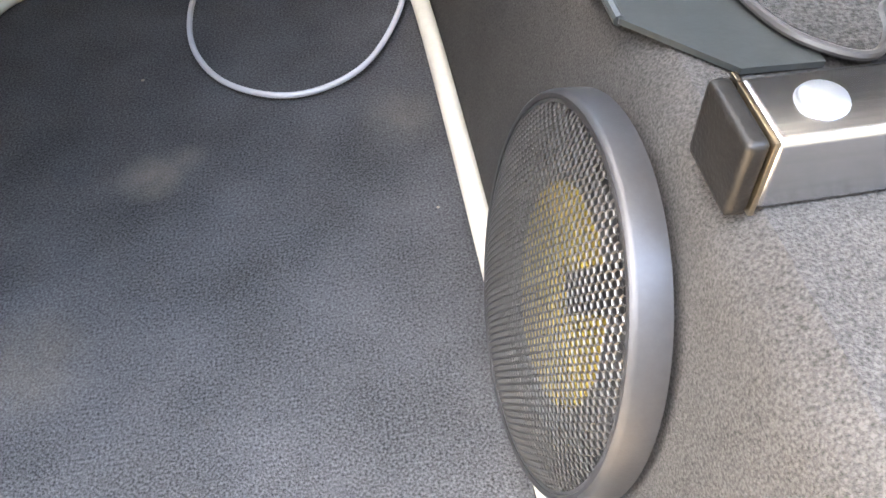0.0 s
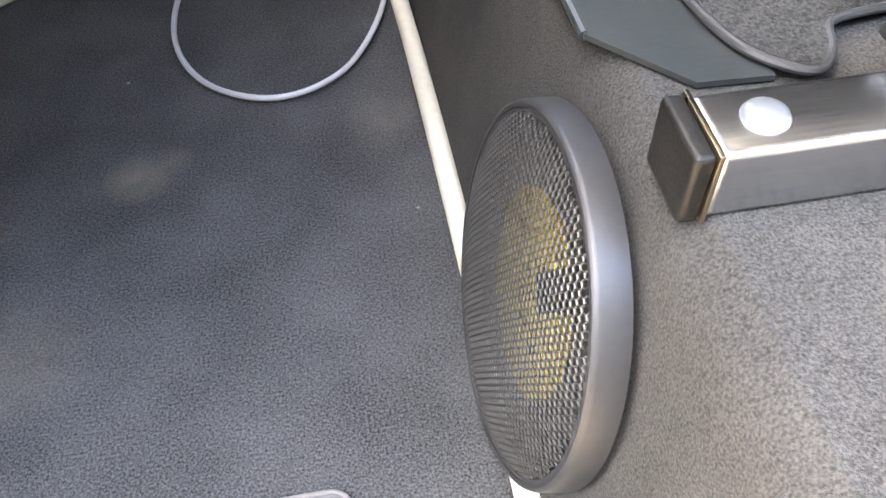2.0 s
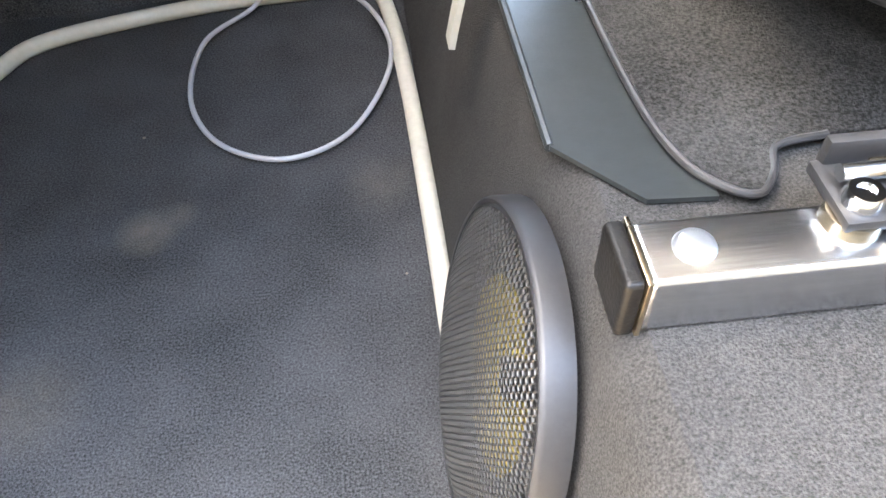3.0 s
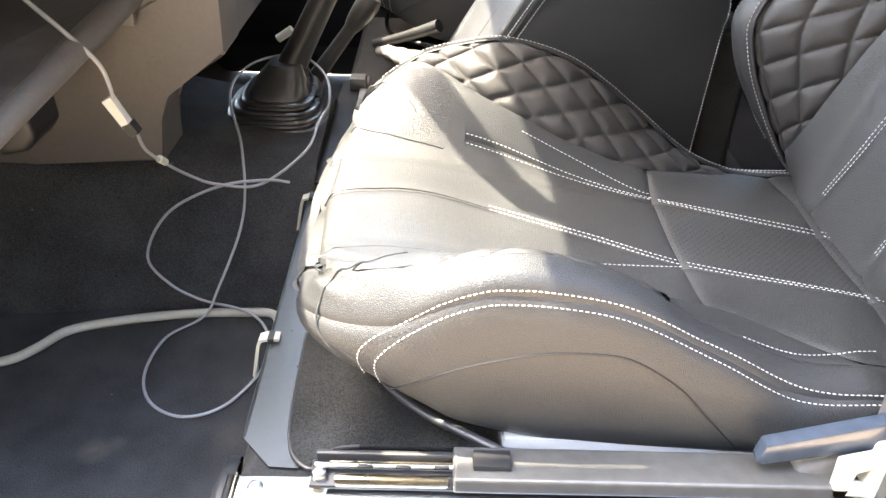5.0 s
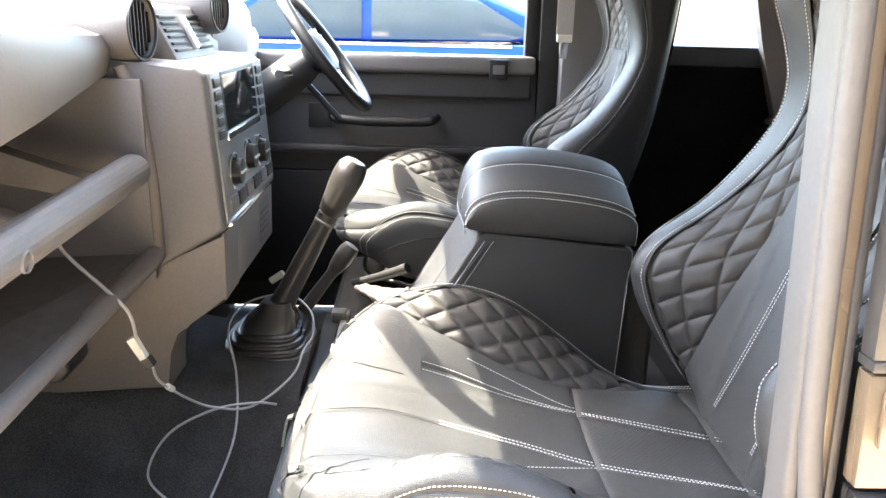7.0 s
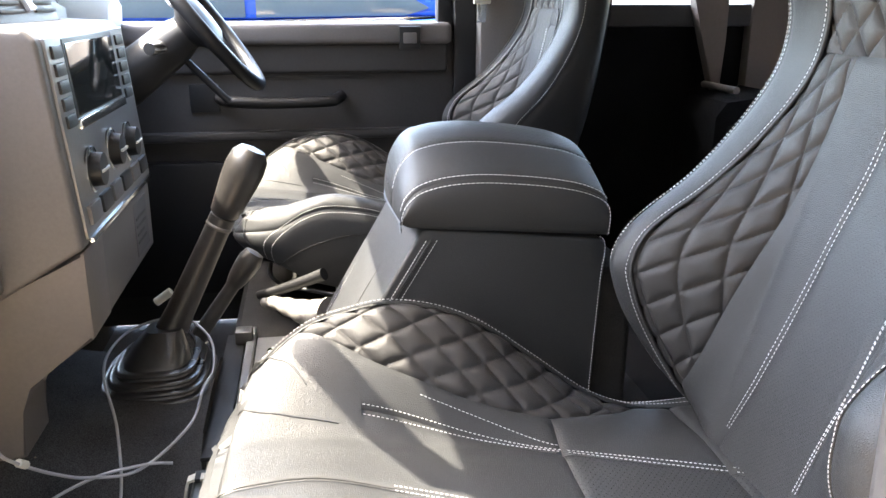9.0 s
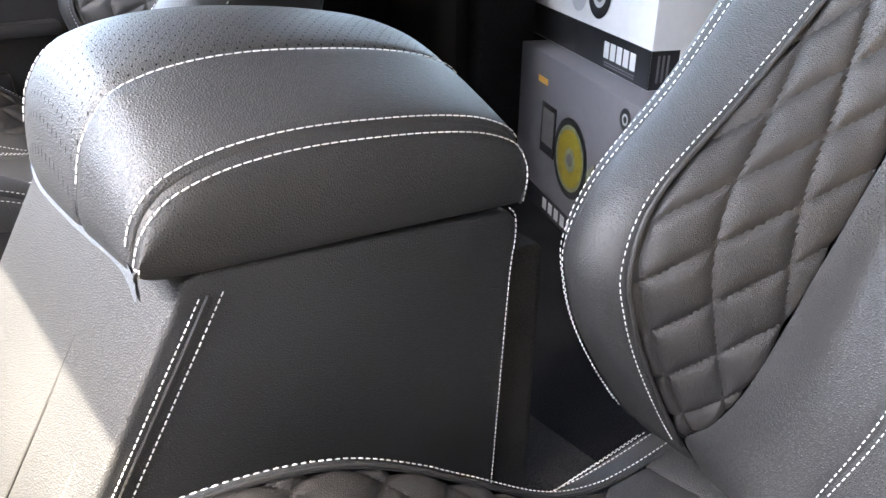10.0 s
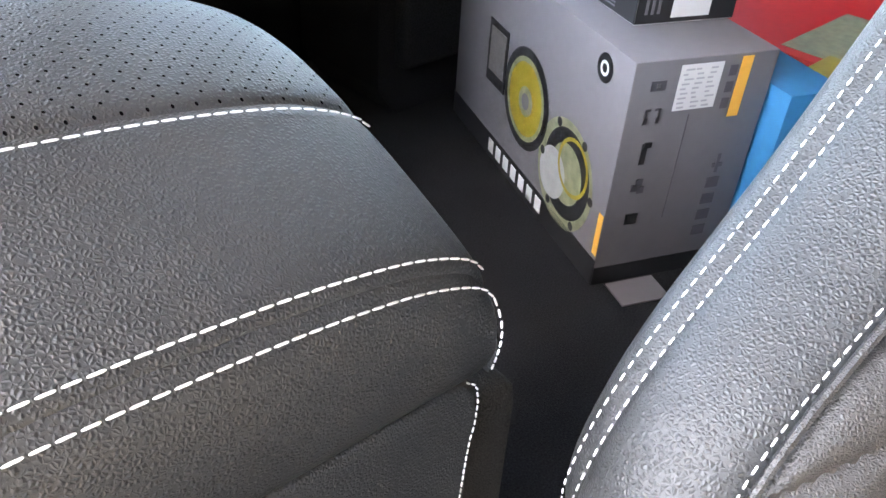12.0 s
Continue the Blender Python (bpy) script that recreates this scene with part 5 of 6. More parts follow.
part("gaiter", tube(smooth_path([(0.188, 1.602, 0.318), (0.215, 1.580, 0.322), (0.255, 1.548, 0.318), (0.295, 1.512, 0.318), (0.332, 1.478, 0.325)], 8), lambda t: 0.010 + 0.030 * t ** 1.3 + 0.0014 * math.sin(t * 34), 18), SLEEVE, hb, "pale pleated gaiter")
part("lever_arm", tube(smooth_path([(0.178, 1.612, 0.330), (0.230, 1.585, 0.352), (0.285, 1.552, 0.380), (0.325, 1.528, 0.402)], 8), lambda t: 0.010 + 0.004 * t, 14), BLACKPLASTIC, hb, "dark lever over the gaiter")
part("gaiter_skirt", prism([(0.262, 0.2236), (0.268, 0.29), (0.300, 0.315), (0.322, 0.318), (0.322, 0.2236)], "y", 1.455, 1.560, 0.008, 3), SLEEVE, hb, "pale folded skirt")
part("base_plate", box((0.168, 1.10, 0.2195), (0.325, 1.62, 0.2235), 0.001), FACIA, hb, "pale metal plate")
part("plate_opening", lathe([(0.0, 0.0), (0.034, 0.0), (0.036, 0.0008), (0.037, 0.0002), (0.037, -0.001)], pose(0.228, 1.440, 0.2245), 32), DARKFELT, hb, "round dark opening")
part("plate_slot", box((0.232, 1.470, 0.2236), (0.258, 1.560, 0.2250), 0.0006), DARKFELT, hb, "dark slot")
part("plate_screw", lathe([(0.0, 0.004), (0.006, 0.0035), (0.0085, 0.001), (0.0085, -0.001)], pose(0.200, 1.545, 0.2235), 16), CHROME, hb, "bright screw head")
part("edge_strip", box((0.146, 1.12, 0.2195), (0.165, 1.66, 0.236), 0.004, 3), FACIA, hb, "grey edge strip")
part("front_skirt", box((0.100, 1.12, 0.2195), (0.143, 1.64, 0.2275), 0.003), BLACKPLASTIC, hb, "black plastic edge cover")
part("latch", box((0.122, 1.575, 0.2275), (0.160, 1.615, 0.258), 0.005, 2), GREYMETAL, hb, "dull metal latch")

# ---------------------------------------------------------------- steering wheel
wheel = thing("steering_wheel", "black steering wheel with pale spokes, glossy from the sun", "steering wheel")
wc = Vector((0.075, 1.93, 0.925))
wn_ = Vector((0.80, -0.0, 0.60)).normalized()
wm = Matrix.Translation(wc) @ wn_.to_track_quat("Z", "Y").to_matrix().to_4x4()
part("rim", tube([wm @ Vector((0.195 * math.cos(a), 0.195 * math.sin(a), 0)) for a in [2 * math.pi * i / 72 for i in range(72)]], 0.0165, 14, True), BLACKPLASTIC, wheel, "thick leather rim")
part("hub", lathe([(0.0, 0.012), (0.05, 0.010), (0.068, -0.002), (0.07, -0.03), (0.045, -0.05), (0.04, -0.06)], wm, 32), BLACKPLASTIC, wheel)
for a in (20, 160, 250, 290):
    part("spoke", box((0.05, -0.014, -0.018), (0.188, 0.014, -0.006), 0.004, 2, wm @ pose(0, 0, 0, 0, 0, a)), SILVER, wheel, "silver spoke")
part("column", lathe([(0.040, -0.05), (0.052, -0.09), (0.060, -0.26), (0.06, -0.38)], wm, 28), BLACKPLASTIC, wheel)
part("stalk", tube([wm @ Vector(p) for p in ((0.0, -0.05, -0.10), (0.0, -0.15, -0.09), (0.0, -0.185, -0.085))], 0.009, 10), BLACKPLASTIC, wheel)
part("ignition", lathe([(0.0, 0.02), (0.014, 0.02), (0.016, 0.0), (0.016, -0.03)], Matrix.Translation((-0.03, 1.83, 0.86)) @ pose(0, 0, 0, 90, 0, -20), 20), CHROME, wheel)

# ---------------------------------------------------------------- driver's door
door = thing("door_driver", "closed dark driver's door with a pull handle and open-topped window", "door")
part("inner_panel", box((-0.52, 2.245, 0.02), (0.735, 2.30, 0.885), 0.006), DOORTRIM, door)
part("waist_cap", box((-0.50, 2.20, 0.845), (0.725, 2.30, 0.905), 0.018, 3), PLASTIC, door, "rounded waist capping")
part("upper_pad", box((-0.45, 2.222, 0.765), (0.715, 2.25, 0.85), 0.012, 3), DOORTRIM, door)
part("crease", box((0.13, 2.240, 0.750), (0.50, 2.2445, 0.758), 0.001), RUBBER, door)
part("pull_handle", tube(smooth_path([(0.06, 2.235, 0.700), (0.09, 2.205, 0.694), (0.20, 2.195, 0.688), (0.36, 2.197, 0.690), (0.39, 2.21, 0.695), (0.405, 2.24, 0.70)], 8), 0.016, 12), BLACKPLASTIC, door, "moulded pull handle")
part("ledge", box((-0.45, 2.205, 0.58), (0.70, 2.25, 0.605), 0.008), DOORTRIM, door)
part("lower_pocket", box((-0.42, 2.21, 0.12), (0.60, 2.25, 0.52), 0.012), BLACKPLASTIC, door)
part("small_grille", box((-0.02, 2.235, 0.66), (0.06, 2.2465, 0.74), 0.004), BLACKPLASTIC, door)
latch = part("latch_plate", box((0.572, 2.19, 0.832), (0.632, 2.203, 0.895), 0.004), BLACKPLASTIC, door, "recessed latch")
part("latch_lever", box((0.583, 2.186, 0.848), (0.621, 2.195, 0.878), 0.003), PLASTIC, latch)
part("window_frame", box((0.690, 2.245, 0.88), (0.735, 2.295, 1.36), 0.006), BLACKPLASTIC, door, "black window frame")

belt = thing("seat_belt", "seat belt hanging by the far pillar with a white tongue", "seat belt", "seat belts")
part("webbing", box((0.775, 2.158, 0.975), (0.828, 2.161, 1.38)), VELOUR, belt, "pale grey webbing", False)
part("tongue", box((0.777, 2.150, 0.955), (0.826, 2.164, 0.978), 0.004), WHITEPL, belt, "white plastic tongue")
part("tongue_plate", prism([(0.786, 0.956), (0.815, 0.956), (0.812, 0.905), (0.788, 0.905)], "y", 2.154, 2.158, 0.0008), CHROME, belt)

nb = thing("seat_belt", "brown-grey seat belt beside the passenger seat with a cream buckle guide", "seat belt", "seat belts")
webs = [Vector(p) for p in ((0.800, 0.415, 0.26), (0.797, 0.420, 0.36), (0.806, 0.425, 0.46), (0.822, 0.43, 0.60), (0.84, 0.44, 0.80), (0.86, 0.45, 1.30))]
bm = bmesh.new()
rr_ = []
for p in webs:
    rr_.append([bm.verts.new(p + Vector((s * 0.019, s * 0.012, 0)) + Vector((0, q * 0.0009, 0))) for s, q in ((-1, -1), (1, -1), (1, 1), (-1, 1))])
for a, b in zip(rr_, rr_[1:]):
    for k in range(4):
        bm.faces.new((a[k], a[(k + 1) % 4], b[(k + 1) % 4], b[k]))
part("webbing", bm, BELT, nb)
bk = part("buckle", box((0.768, 0.382, 0.258), (0.812, 0.412, 0.336), 0.008, 3), BEIGE, nb, "cream plastic buckle")
part("buckle_bracket", prism([(0.733, 0.316), (0.775, 0.330), (0.775, 0.308), (0.752, 0.302), (0.750, 0.284), (0.768, 0.272), (0.768, 0.250), (0.748, 0.250), (0.736, 0.268)], "y", 0.383, 0.392, 0.002, 2), BEIGE, bk, "cream bent bracket")
part("buckle_pin", tube([Vector((0.753, 0.390, 0.272)), Vector((0.780, 0.388, 0.272))], 0.009, 12), WHITEPL, bk)

# ---------------------------------------------------------------- mirror at the windscreen header: unseen, sized for the rounded shadow on the cushion
mirror = thing("rear_view_mirror", "unseen dark mirror shape on the windscreen header, placed for its shadow", "mirror")
ma, mb = Vector((-0.085, 0.965, 1.222)), Vector((-0.008, 0.852, 1.218))
md = (mb - ma).normalized()
mm = Matrix.Translation((ma + mb) / 2) @ md.to_track_quat("X", "Z").to_matrix().to_4x4()
part("housing", box((-0.102, -0.015, -0.040), (0.102, 0.015, 0.040), 0.0145, 4, mm), BLACKPLASTIC, mirror)
part("glass", box((-0.090, -0.0165, -0.030), (0.090, -0.0152, 0.030), 0.0004, 1, mm), CHROME, mirror, "silvered mirror glass")
part("arm", tube([Vector((-0.012, 0.862, 1.225)), Vector((-0.006, 0.852, 1.29)), Vector((-0.03, 0.850, 1.345))], 0.008, 10), BLACKPLASTIC, mirror)

# ---------------------------------------------------------------- charging cable
cable = thing("usb_cable", "thin grey USB extension cable looped over the floor and tunnel", "cable")
c1 = smooth_path([(-0.27, 0.905, 0.69), (-0.245, 0.880, 0.636), (-0.174, 0.860, 0.576), (-0.141, 0.868, 0.532), (-0.137, 0.882, 0.492), (-0.139, 0.887, 0.472)], 8)
part("upper_lead", tube(c1, 0.0032, 8), CABLE, cable)
plug = part("plug", loft_y([(0.879, [(-0.152, 0.470), (-0.139, 0.478), (-0.119, 0.436), (-0.129, 0.430)]), (0.895, [(-0.152, 0.470), (-0.139, 0.478), (-0.119, 0.436), (-0.129, 0.430)])]), WHITEPL, cable, "pale plug joint")
part("socket_end", loft_y([(0.878, [(-0.130, 0.434), (-0.117, 0.440), (-0.108, 0.424), (-0.121, 0.417)]), (0.896, [(-0.130, 0.434), (-0.117, 0.440), (-0.108, 0.424), (-0.121, 0.417)])]), BLACKPLASTIC, plug)
c2 = smooth_path([(-0.113, 0.887, 0.42), (-0.115, 0.91, 0.385), (-0.108, 0.95, 0.345), (-0.085, 1.0, 0.295), (-0.053, 1.045, 0.256), (0.012, 1.085, 0.238), (0.085, 1.145, 0.277), (0.100, 1.23, 0.302), (0.108, 1.32, 0.30), (0.09, 1.42, 0.32), (0.03, 1.47, 0.345), (-0.05, 1.44, 0.342), (-0.082, 1.36, 0.333), (-0.076, 1.27, 0.318),
                  (-0.034, 1.155, 0.272), (-0.026, 1.075, 0.170), (-0.070, 1.005, 0.055), (-0.095, 0.985, 0.012), (-0.148, 0.93, 0.006), (-0.156, 0.837, 0.006), (-0.126, 0.767, 0.006), (-0.066, 0.736, 0.006), (-0.006, 0.763, 0.006), (0.035, 0.84, 0.008),
                  (0.041, 0.905, 0.012), (0.015, 0.965, 0.02), (-0.035, 1.0, 0.022), (-0.100, 1.012, 0.03), (-0.155, 1.016, 0.06), (-0.195, 1.032, 0.11), (-0.150, 1.045, 0.195), (-0.059, 1.06, 0.243), (0.02, 1.085, 0.246), (0.06, 1.10, 0.235)], 8)
part("looped_lead", tube(c2, 0.0026, 8), CABLE, cable)
part("ferrule", tube([Vector((-0.110, 0.945, 0.352)), Vector((-0.106, 0.958, 0.340))], 0.0062, 10), WHITEPL, cable)
part("far_plug", tube([Vector((-0.02, 1.50, 0.37)), Vector((0.012, 1.50, 0.392))], 0.009, 10), WHITEPL, cable, "white moulded plug")

# ---------------------------------------------------------------- load space: cartons
E1, E2 = Vector((0.40, 0.915, 0)), Vector((0.915, -0.40, 0))
E1.normalize()
E2 = Vector((E1.y, -E1.x, 0))


def placed(corner, z):
    return Matrix(((E2.x, E1.x, 0, corner[0]), (E2.y, E1.y, 0, corner[1]), (0, 0, 1, z), (0, 0, 0, 1)))


BM = placed((1.318, 1.33), 0.2)
H = 0.330
carton = thing("speaker_carton", "pale grey loudspeaker carton printed with yellow-coned drivers", "carton")
part("box", box((0, 0, 0), (0.205, 0.56, H), 0.0025, 2, BM), CARDGREY, carton)
# prints on the long face (x = 0 side); s along it, z up
def disc(s, z, r0, r1, lift, material, name, parent=carton, label="", squash=1.0, n=36):
    bm = bmesh.new()
    a = [bm.verts.new(BM @ Vector((-lift, s + r1 * math.cos(t), z + r1 * squash * math.sin(t)))) for t in [2 * math.pi * i / n for i in range(n)]]
    if r0 > 0:
        b = [bm.verts.new(BM @ Vector((-lift, s + r0 * math.cos(t), z + r0 * squash * math.sin(t)))) for t in [2 * math.pi * i / n for i in range(n)]]
        for i in range(n):
            bm.faces.new((a[i], a[(i + 1) % n], b[(i + 1) % n], b[i]))
    else:
        bm.faces.new(a)
    return part(name, bm, material, parent, label, False)


KHAKI = mat("khaki_print", (0.16, 0.165, 0.10), 0.5, vary=0.3, scale=60)
disc(0.265, 0.160, 0, 0.080, 0.0010, CARDBLACK, "printed_driver", carton, "printed speaker, black surround")
disc(0.265, 0.160, 0, 0.058, 0.0016, CARDYELLOW, "printed_cone", carton, "printed yellow cone")
disc(0.265, 0.160, 0.058, 0.066, 0.0018, KHAKI, "printed_rim", carton)
disc(0.262, 0.158, 0.013, 0.024, 0.0020, KHAKI, "printed_cone_shade", carton)
disc(0.262, 0.158, 0, 0.013, 0.0022, CARDGREY, "printed_cap", carton)
disc(0.118, 0.112, 0, 0.083, 0.0010, KHAKI, "printed_basket", carton, "printed khaki basket")
disc(0.112, 0.116, 0.046, 0.068, 0.0016, CARDBLACK, "printed_ring", carton)
for i in range(6):
    disc(0.112 + 0.075 * math.cos(i * 1.05), 0.116 + 0.075 * math.sin(i * 1.05), 0, 0.007, 0.0021, CARDBLACK, "printed_hole", carton, "", 1.0, 12)
disc(0.150, 0.098, 0, 0.040, 0.0020, CARDPALE, "printed_magnet", carton)
disc(0.095, 0.135, 0.038, 0.044, 0.0022, CARDYELLOW, "printed_edge", carton)
disc(0.062, 0.298, 0, 0.019, 0.0012, CARDBLACK, "round_mark", carton, "small round black mark")
disc(0.062, 0.298, 0.006, 0.010, 0.0017, CARDWHITE, "round_mark_detail", carton)
part("photo_frame", box((-0.0012, 0.345, 0.13), (-0.0002, 0.42, 0.235), 0, 1, BM), CARDBLACK, carton, "", False)
part("photo_grey", box((-0.0018, 0.352, 0.15), (-0.0012, 0.412, 0.225), 0, 1, BM), PLASTIC, carton, "", False)
part("orange_bar", box((-0.0012, 0.40, 0.27), (-0.0002, 0.45, 0.283), 0, 1, BM), CARDORANGE, carton, "", False)
part("lower_band", box((-0.0010, 0.0, 0.0), (-0.0002, 0.56, 0.042), 0, 1, BM), CARDBLACK, carton, "black printed band", False)
for i in range(7):
    part("letter_bar", box((-0.0016, 0.17 + 0.032 * i, 0.010), (-0.0010, 0.19 + 0.032 * i, 0.034), 0, 1, BM), CARDWHITE, carton, "", False)
part("corner_strip", box((-0.0012, 0.001, 0.05), (-0.0002, 0.012, 0.115), 0, 1, BM), CARDORANGE, carton, "", False)
# prints on the short face (y = 0 side): symbols, label, coloured strips and lettering as bars
PRINT = mat("faded_grey_print", (0.055, 0.052, 0.058), 0.5, vary=0.2, scale=80)


def end_mark(name, x0, x1, z0, z1, material, lift=0.0012, label=""):
    return part(name, box((x0, -lift, z0), (x1, -lift + 0.0008, z1), 0, 1, BM), material, carton, label, False)


end_mark("camera_symbol", 0.026, 0.047, 0.292, 0.305, PRINT)
end_mark("camera_symbol_eye", 0.034, 0.039, 0.296, 0.301, CARDGREY, 0.0018)
for x0, x1, z0, z1 in ((0.026, 0.029, 0.250, 0.268), (0.026, 0.034, 0.265, 0.268), (0.040, 0.048, 0.265, 0.268), (0.045, 0.048, 0.250, 0.268), (0.026, 0.031, 0.248, 0.256), (0.043, 0.048, 0.248, 0.256)):
    end_mark("headset_symbol", x0, x1, z0, z1, PRINT)
end_mark("screw_symbol", 0.033, 0.041, 0.190, 0.220, CARDBLACK)
end_mark("screw_symbol_head", 0.035, 0.046, 0.214, 0.222, CARDBLACK, 0.0018)
for x0, z0 in ((0.030, 0.150), (0.036, 0.158), (0.040, 0.146)):
    end_mark("wire_symbol", x0, x0 + 0.010, z0, z0 + 0.010, PRINT)
end_mark("round_symbol", 0.032, 0.050, 0.098, 0.114, CARDBLACK)
end_mark("label", 0.064, 0.124, 0.262, 0.322, CARDWHITE, 0.0012, "white printed label")
rnd = random.Random(11)
for i in range(9):
    for j in range(3):
        x0 = 0.067 + 0.018 * j + 0.004 * rnd.random()
        end_mark("label_speck", x0, x0 + 0.006 + 0.007 * rnd.random(), 0.265 + 0.0062 * i, 0.2672 + 0.0062 * i, CABLE, 0.0018)
end_mark("orange_bar", 0.150, 0.166, 0.245, 0.326, CARDORANGE, 0.0012, "orange printed strip")
for i in range(3):
    end_mark("side_mark", 0.135, 0.146, 0.258 + 0.022 * i, 0.272 + 0.022 * i, PRINT)
end_mark("fold_line", 0.0905, 0.0915, 0.10, 0.255, PRINT)
for i, z0 in enumerate((0.060, 0.086, 0.112, 0.138)):
    end_mark("letter_bar", 0.148, 0.168, z0, z0 + 0.016, PRINT)
end_mark("wide_mark", 0.150, 0.166, 0.170, 0.176, PRINT)
end_mark("wide_mark_stem", 0.155, 0.160, 0.162, 0.190, PRINT, 0.0018)
# no print: the shade at the carton's foot, painted as a dark strip
end_mark("lower_shadow_band", 0.0, 0.2045, 0.001, 0.030, CARDBLACK)

UM = placed((1.415, 1.405), 0.2 + H)
upper = thing("white_carton", "white carton with a black lower band, on the grey carton", "carton")
part("box", box((0, 0, 0), (0.15, 0.58, 0.30), 0.002, 2, UM), CARDWHITE, upper)
part("band_long", box((-0.0010, 0, 0.002), (-0.0002, 0.30, 0.068), 0, 1, UM), CARDBLACK, upper, "black printed band", False)
part("band_end", box((-0.0010, 0.302, 0.002), (-0.0002, 0.579, 0.068), 0, 1, UM), CARDBLACK, upper, "black printed band end", False)
part("band_short", box((0, -0.0010, 0.002), (0.15, -0.0002, 0.068), 0, 1, UM), CARDBLACK, upper, "black printed band", False)
for i in range(5):
    part("letter_bar", box((-0.0018, 0.050 + 0.026 * i, 0.022), (-0.0010, 0.069 + 0.026 * i, 0.052), 0, 1, UM), CARDWHITE, upper, "", False)
for i in range(2):
    part("small_letter_bar", box((-0.0018, 0.05, 0.008 + 0.005 * i), (-0.0010, 0.17, 0.010 + 0.005 * i), 0, 1, UM), CARDGREY, upper, "", False)
part("label", box((0.052, -0.0018, 0.008), (0.110, -0.0010, 0.075), 0, 1, UM), CARDWHITE, upper, "pale label", False)
for i in range(3):
    part("mark_bar", box((0.012 + 0.009 * i, -0.0018, 0.014), (0.016 + 0.009 * i, -0.0010, 0.060), 0, 1, UM), CARDGREY, upper, "", False)


def picture_ring(s, z, r0, r1, lift, material, name, n=32):
    bm = bmesh.new()
    ang = [2 * math.pi * i / n for i in range(n)]
    a = [bm.verts.new(UM @ Vector((-lift, s + r1 * math.cos(t), z + r1 * math.sin(t)))) for t in ang]
    b = [bm.verts.new(UM @ Vector((-lift, s + r0 * math.cos(t), z + r0 * math.sin(t)))) for t in ang]
    for i in range(n):
        bm.faces.new((a[i], a[(i + 1) % n], b[(i + 1) % n], b[i]))
    part(name, bm, material, upper, "", False)


picture_ring(0.215, 0.135, 0.030, 0.050, 0.0012, CARDBLACK, "printed_ring")
picture_ring(0.215, 0.135, 0.004, 0.020, 0.0012, PLASTIC, "printed_cone")
picture_ring(0.305, 0.125, 0.008, 0.040, 0.0016, CABLE, "printed_basket")
picture_ring(0.305, 0.125, 0.001, 0.010, 0.0020, CARDBLACK, "printed_magnet")
for i in range(3):
    part("red_mark", box((-0.0016, 0.10 + 0.028 * i, 0.19 + 0.006 * i), (-0.0008, 0.122 + 0.028 * i, 0.205 + 0.006 * i), 0, 1, UM), CARDRED, upper, "", False)


bluebox = thing("blue_carton", "bright blue printed carton beside the grey one", "carton")
XM_ = placed((1.318 + 0.211 * E2.x - 0.035 * E1.x, 1.33 + 0.211 * E2.y - 0.035 * E1.y), 0.2)
part("box", box((0, 0, 0), (0.088, 0.40, 0.282), 0.002, 2, XM_), CARDBLUE, bluebox)
part("picture", box((0.012, -0.0012, 0.10), (0.07, -0.0002, 0.20), 0, 1, XM_), CARDGREY, bluebox, "", False)
part("picture_red", box((0.030, -0.0018, 0.17), (0.052, -0.0012, 0.185), 0, 1, XM_), CARDRED, bluebox, "", False)
part("green_mark", box((0.003, -0.0018, 0.12), (0.011, -0.0012, 0.14), 0, 1, XM_), FOLIAGE, bluebox, "", False)
part("dark_base", box((0.0, -0.0014, 0.0), (0.088, -0.0002, 0.07), 0, 1, XM_), CARDBLACK, bluebox, "", False)
part("base_panel", box((0.012, -0.002, 0.008), (0.06, -0.0014, 0.05), 0, 1, XM_), CARDGREY, bluebox, "", False)
redbox = thing("red_carton", "red carton lying in the load space", "carton")
part("box", box((1.90, 1.24, 0.2), (2.45, 1.62, 0.38), 0.003), CARDRED, redbox)
part("print", box((1.93, 1.30, 0.3802), (2.2, 1.42, 0.381)), KHAKI, redbox, "", False)
yel = thing("yellow_carton", "small yellow carton in the load space", "carton")
part("box", box((1.73, 1.12, 0.2), (1.875, 1.315, 0.41), 0.003, 2), CARDYELLOW, yel)
part("mark", box((1.7285, 1.22, 0.34), (1.7298, 1.27, 0.37)), CARDRED, yel, "", False)
paper = thing("white_label_card", "white card lying on the dark load floor", "card")
part("card", box((0.020, -0.055, 0.0005), (0.095, -0.006, 0.003), 0, 1, BM), CARDGREY, paper, "", False)

jump = thing("jump_seat", "black folded rear jump seat against the far side", "folding seat")
part("backrest", loft_y([(1.90, [(1.40, 0.66), (1.43, 0.70), (1.60, 0.72), (1.64, 0.68), (1.64, 0.24), (1.60, 0.20), (1.44, 0.20), (1.40, 0.26)]), (2.14, [(1.40, 0.66), (1.43, 0.70), (1.60, 0.72), (1.64, 0.68), (1.64, 0.24), (1.60, 0.20), (1.44, 0.20), (1.40, 0.26)])]), DARKFELT, jump, "black cloth cushion")
part("seat_flap", box((1.43, 1.86, 0.30), (1.60, 1.898, 0.64), 0.014, 3), DARKFELT, jump)
part("hinge_tube", tube([Vector((1.47, 1.93, 0.728)), Vector((1.47, 2.12, 0.728))], 0.010, 10), GREYMETAL, jump, "grey hinge tube")
# ---------------------------------------------------------------- outside the windows
bank = structure("ground_bank", box((-30, 4.3, -0.7), (30, 40, -0.10), 0.04), GROUND, "pale raised parking area beyond the far side", "ground")


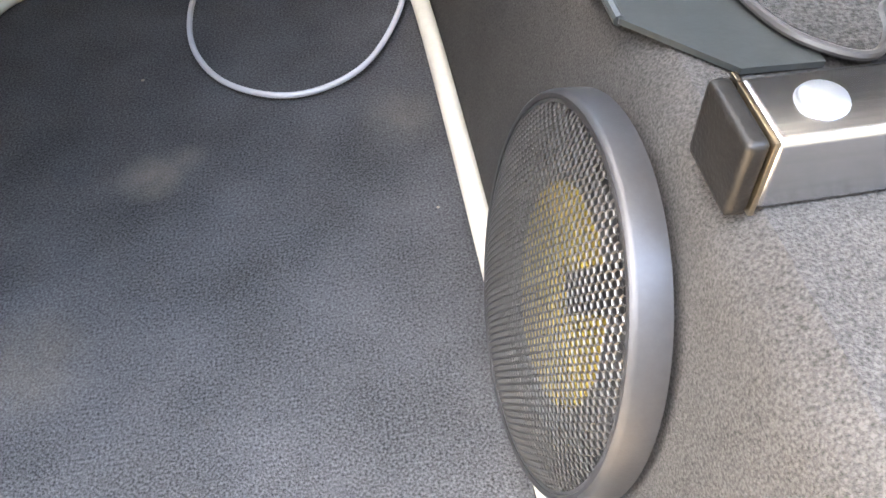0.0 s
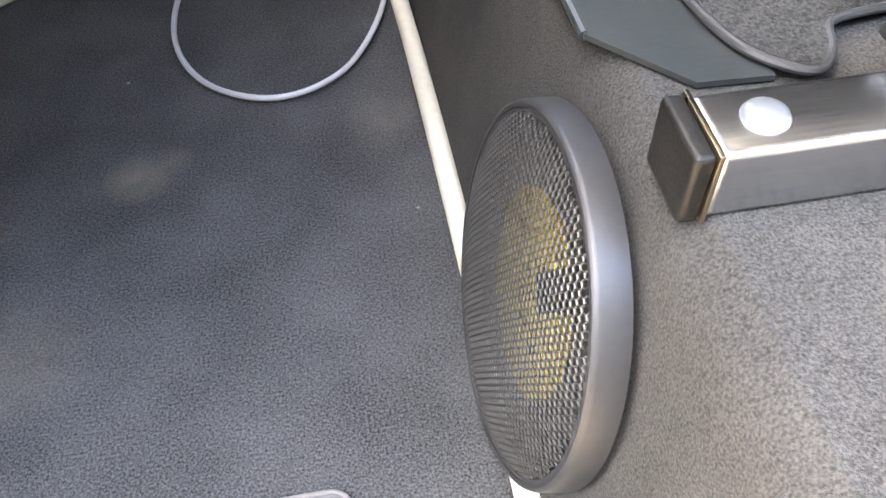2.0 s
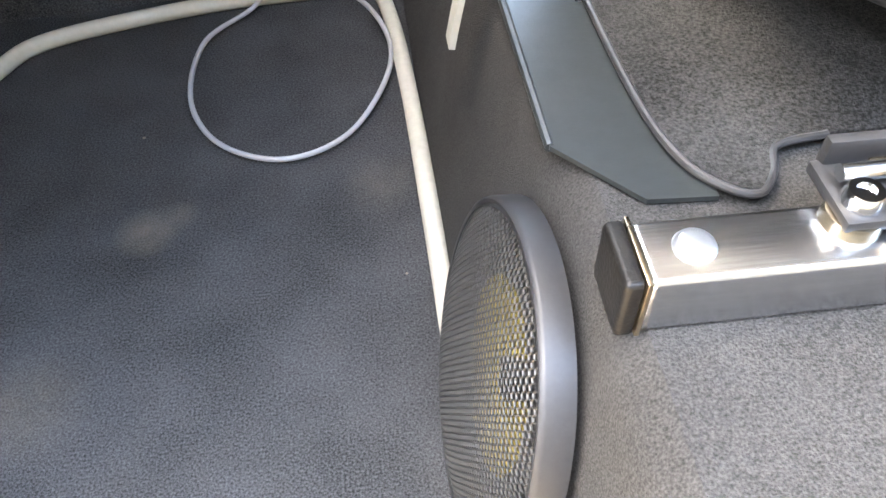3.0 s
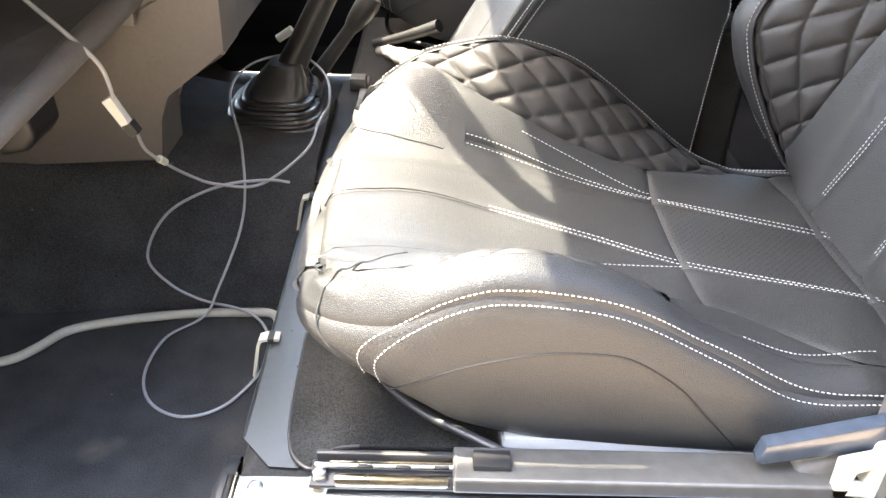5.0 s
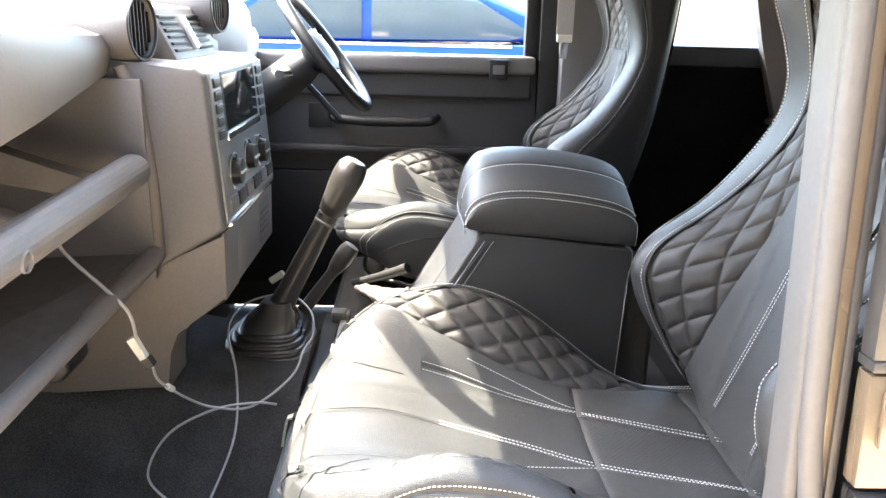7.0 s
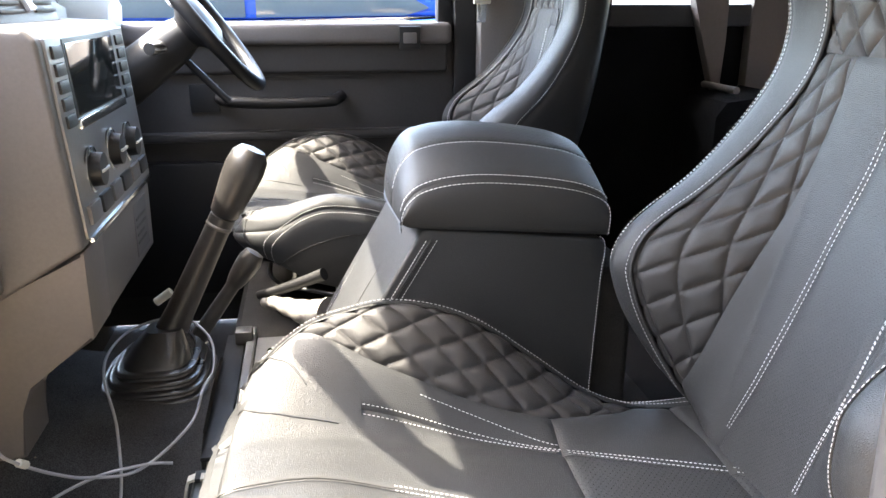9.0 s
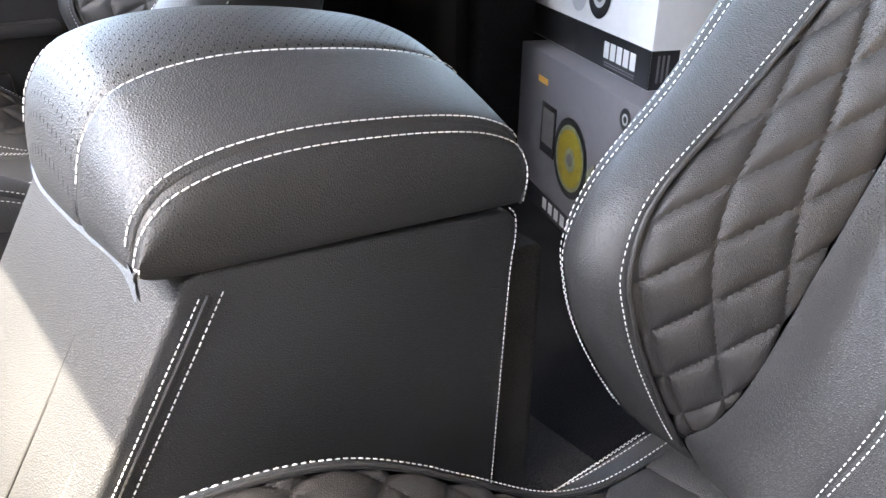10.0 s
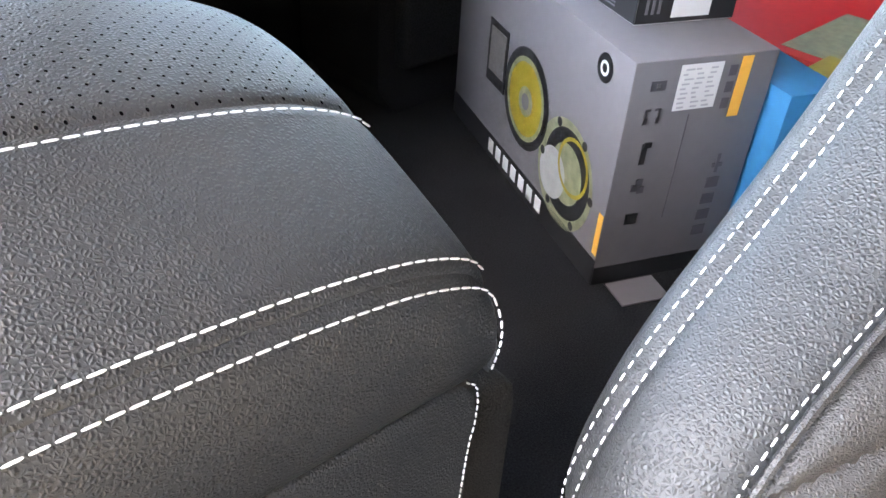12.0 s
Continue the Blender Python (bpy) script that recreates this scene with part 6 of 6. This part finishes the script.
def parked_car(name, x, y, z, paint, label, length=4.4, flip=1):
    c = thing(name, label, "car", "parked cars")

    def q(px, pz):
        return (x + flip * (px - 0.5) * length, z + pz)
    body = [q(0.0, 0.30), q(0.005, 0.62), q(0.03, 0.80), q(0.20, 0.90), q(0.28, 0.93), q(0.80, 0.94), q(0.95, 0.98), q(0.985, 0.90), q(1.0, 0.55), q(0.99, 0.28), q(0.9, 0.22), q(0.1, 0.22)]
    part("body", prism(body, "y", y - 0.88, y + 0.88, 0.05, 3), paint, c)
    roof = [q(0.27, 0.92), q(0.41, 1.30), q(0.50, 1.385), q(0.62, 1.39), q(0.75, 1.30), q(0.93, 0.97)]
    part("roof", prism(roof, "y", y - 0.72, y + 0.72, 0.04, 3), paint, c)
    win = [q(0.325, 0.96), q(0.43, 1.27), q(0.51, 1.335), q(0.565, 1.335), q(0.565, 0.96)]
    part("window", prism(win, "y", y - 0.745, y - 0.722, 0.006), CARGLASS, c)
    win = [q(0.58, 0.96), q(0.58, 1.335), q(0.63, 1.33), q(0.74, 1.25), q(0.835, 1.02), q(0.80, 0.97)]
    part("window", prism(win, "y", y - 0.745, y - 0.722, 0.006), CARGLASS, c)
    part("belt_trim", box((x - length * 0.2, y - 0.895, z + 0.925), (x + length * 0.3, y - 0.87, z + 0.945), 0.004), CHROME, c)
    part("door_handle", box((x + flip * length * 0.02, y - 0.905, z + 0.78), (x + flip * length * 0.02 + 0.2, y - 0.88, z + 0.82), 0.01), CHROME, c)
    for wx in (0.19, 0.80):
        p = q(wx, 0.32)
        w = part("wheel", lathe([(0.0, 0.03), (0.20, 0.03), (0.22, 0.05), (0.24, 0.06), (0.32, 0.05), (0.33, 0.0), (0.32, -0.12), (0.0, -0.12)], Matrix.Translation((p[0], y - 0.82, p[1])) @ pose(0, 0, 0, 90, 0, 0), 32), RUBBER, c)
        part("wheel_rim", lathe([(0.0, 0.066), (0.06, 0.062), (0.20, 0.062), (0.21, 0.03)], Matrix.Translation((p[0], y - 0.82, p[1])) @ pose(0, 0, 0, 90, 0, 0), 24), SILVER, w)
    return c


parked_car("parked_car", -0.35, 6.0, -0.10, BLUE, "blue parked coupe beyond the driver's window")
parked_car("parked_car", -8.5, 7.5, -0.10, SILVER, "silver car parked ahead beyond the windscreen", 4.2, -1)
# unseen wall, added this tall and dark to cut sky light at the door
structure("wall_sky_block", box((-14, -3.3, -0.62), (14, -3.0, 5.0)), SKYBLOCK, "unseen tall brown wall added on the near side to block sky light", "wall", False)
structure("backdrop_wall", box((-14, 15, -0.1), (9, 15.4, 2.4)), WALLPAINT, "sunlit pale boundary wall", "wall", False)
hedge = bmesh.new()
rnd = random.Random(4)
for i in range(2600):
    p = Vector((-14 + rnd.random() * 8.5, 12.5 + rnd.random() * 1.4, -0.1 + rnd.random() ** 0.7 * 2.6))
    s = 0.10 + 0.12 * rnd.random()
    q_ = Euler((rnd.random() * 6, rnd.random() * 6, rnd.random() * 6)).to_matrix()
    vs = [hedge.verts.new(p + q_ @ Vector(v) * s) for v in ((-1, 0, 0), (0, -0.5, 0.1), (1, 0, 0), (0, 0.5, 0.1))]
    hedge.faces.new(vs)
tagged(link("hedge", hedge, FOLIAGE, None, "", False), "loose green hedge along the yard", "hedge", "", "stuff")
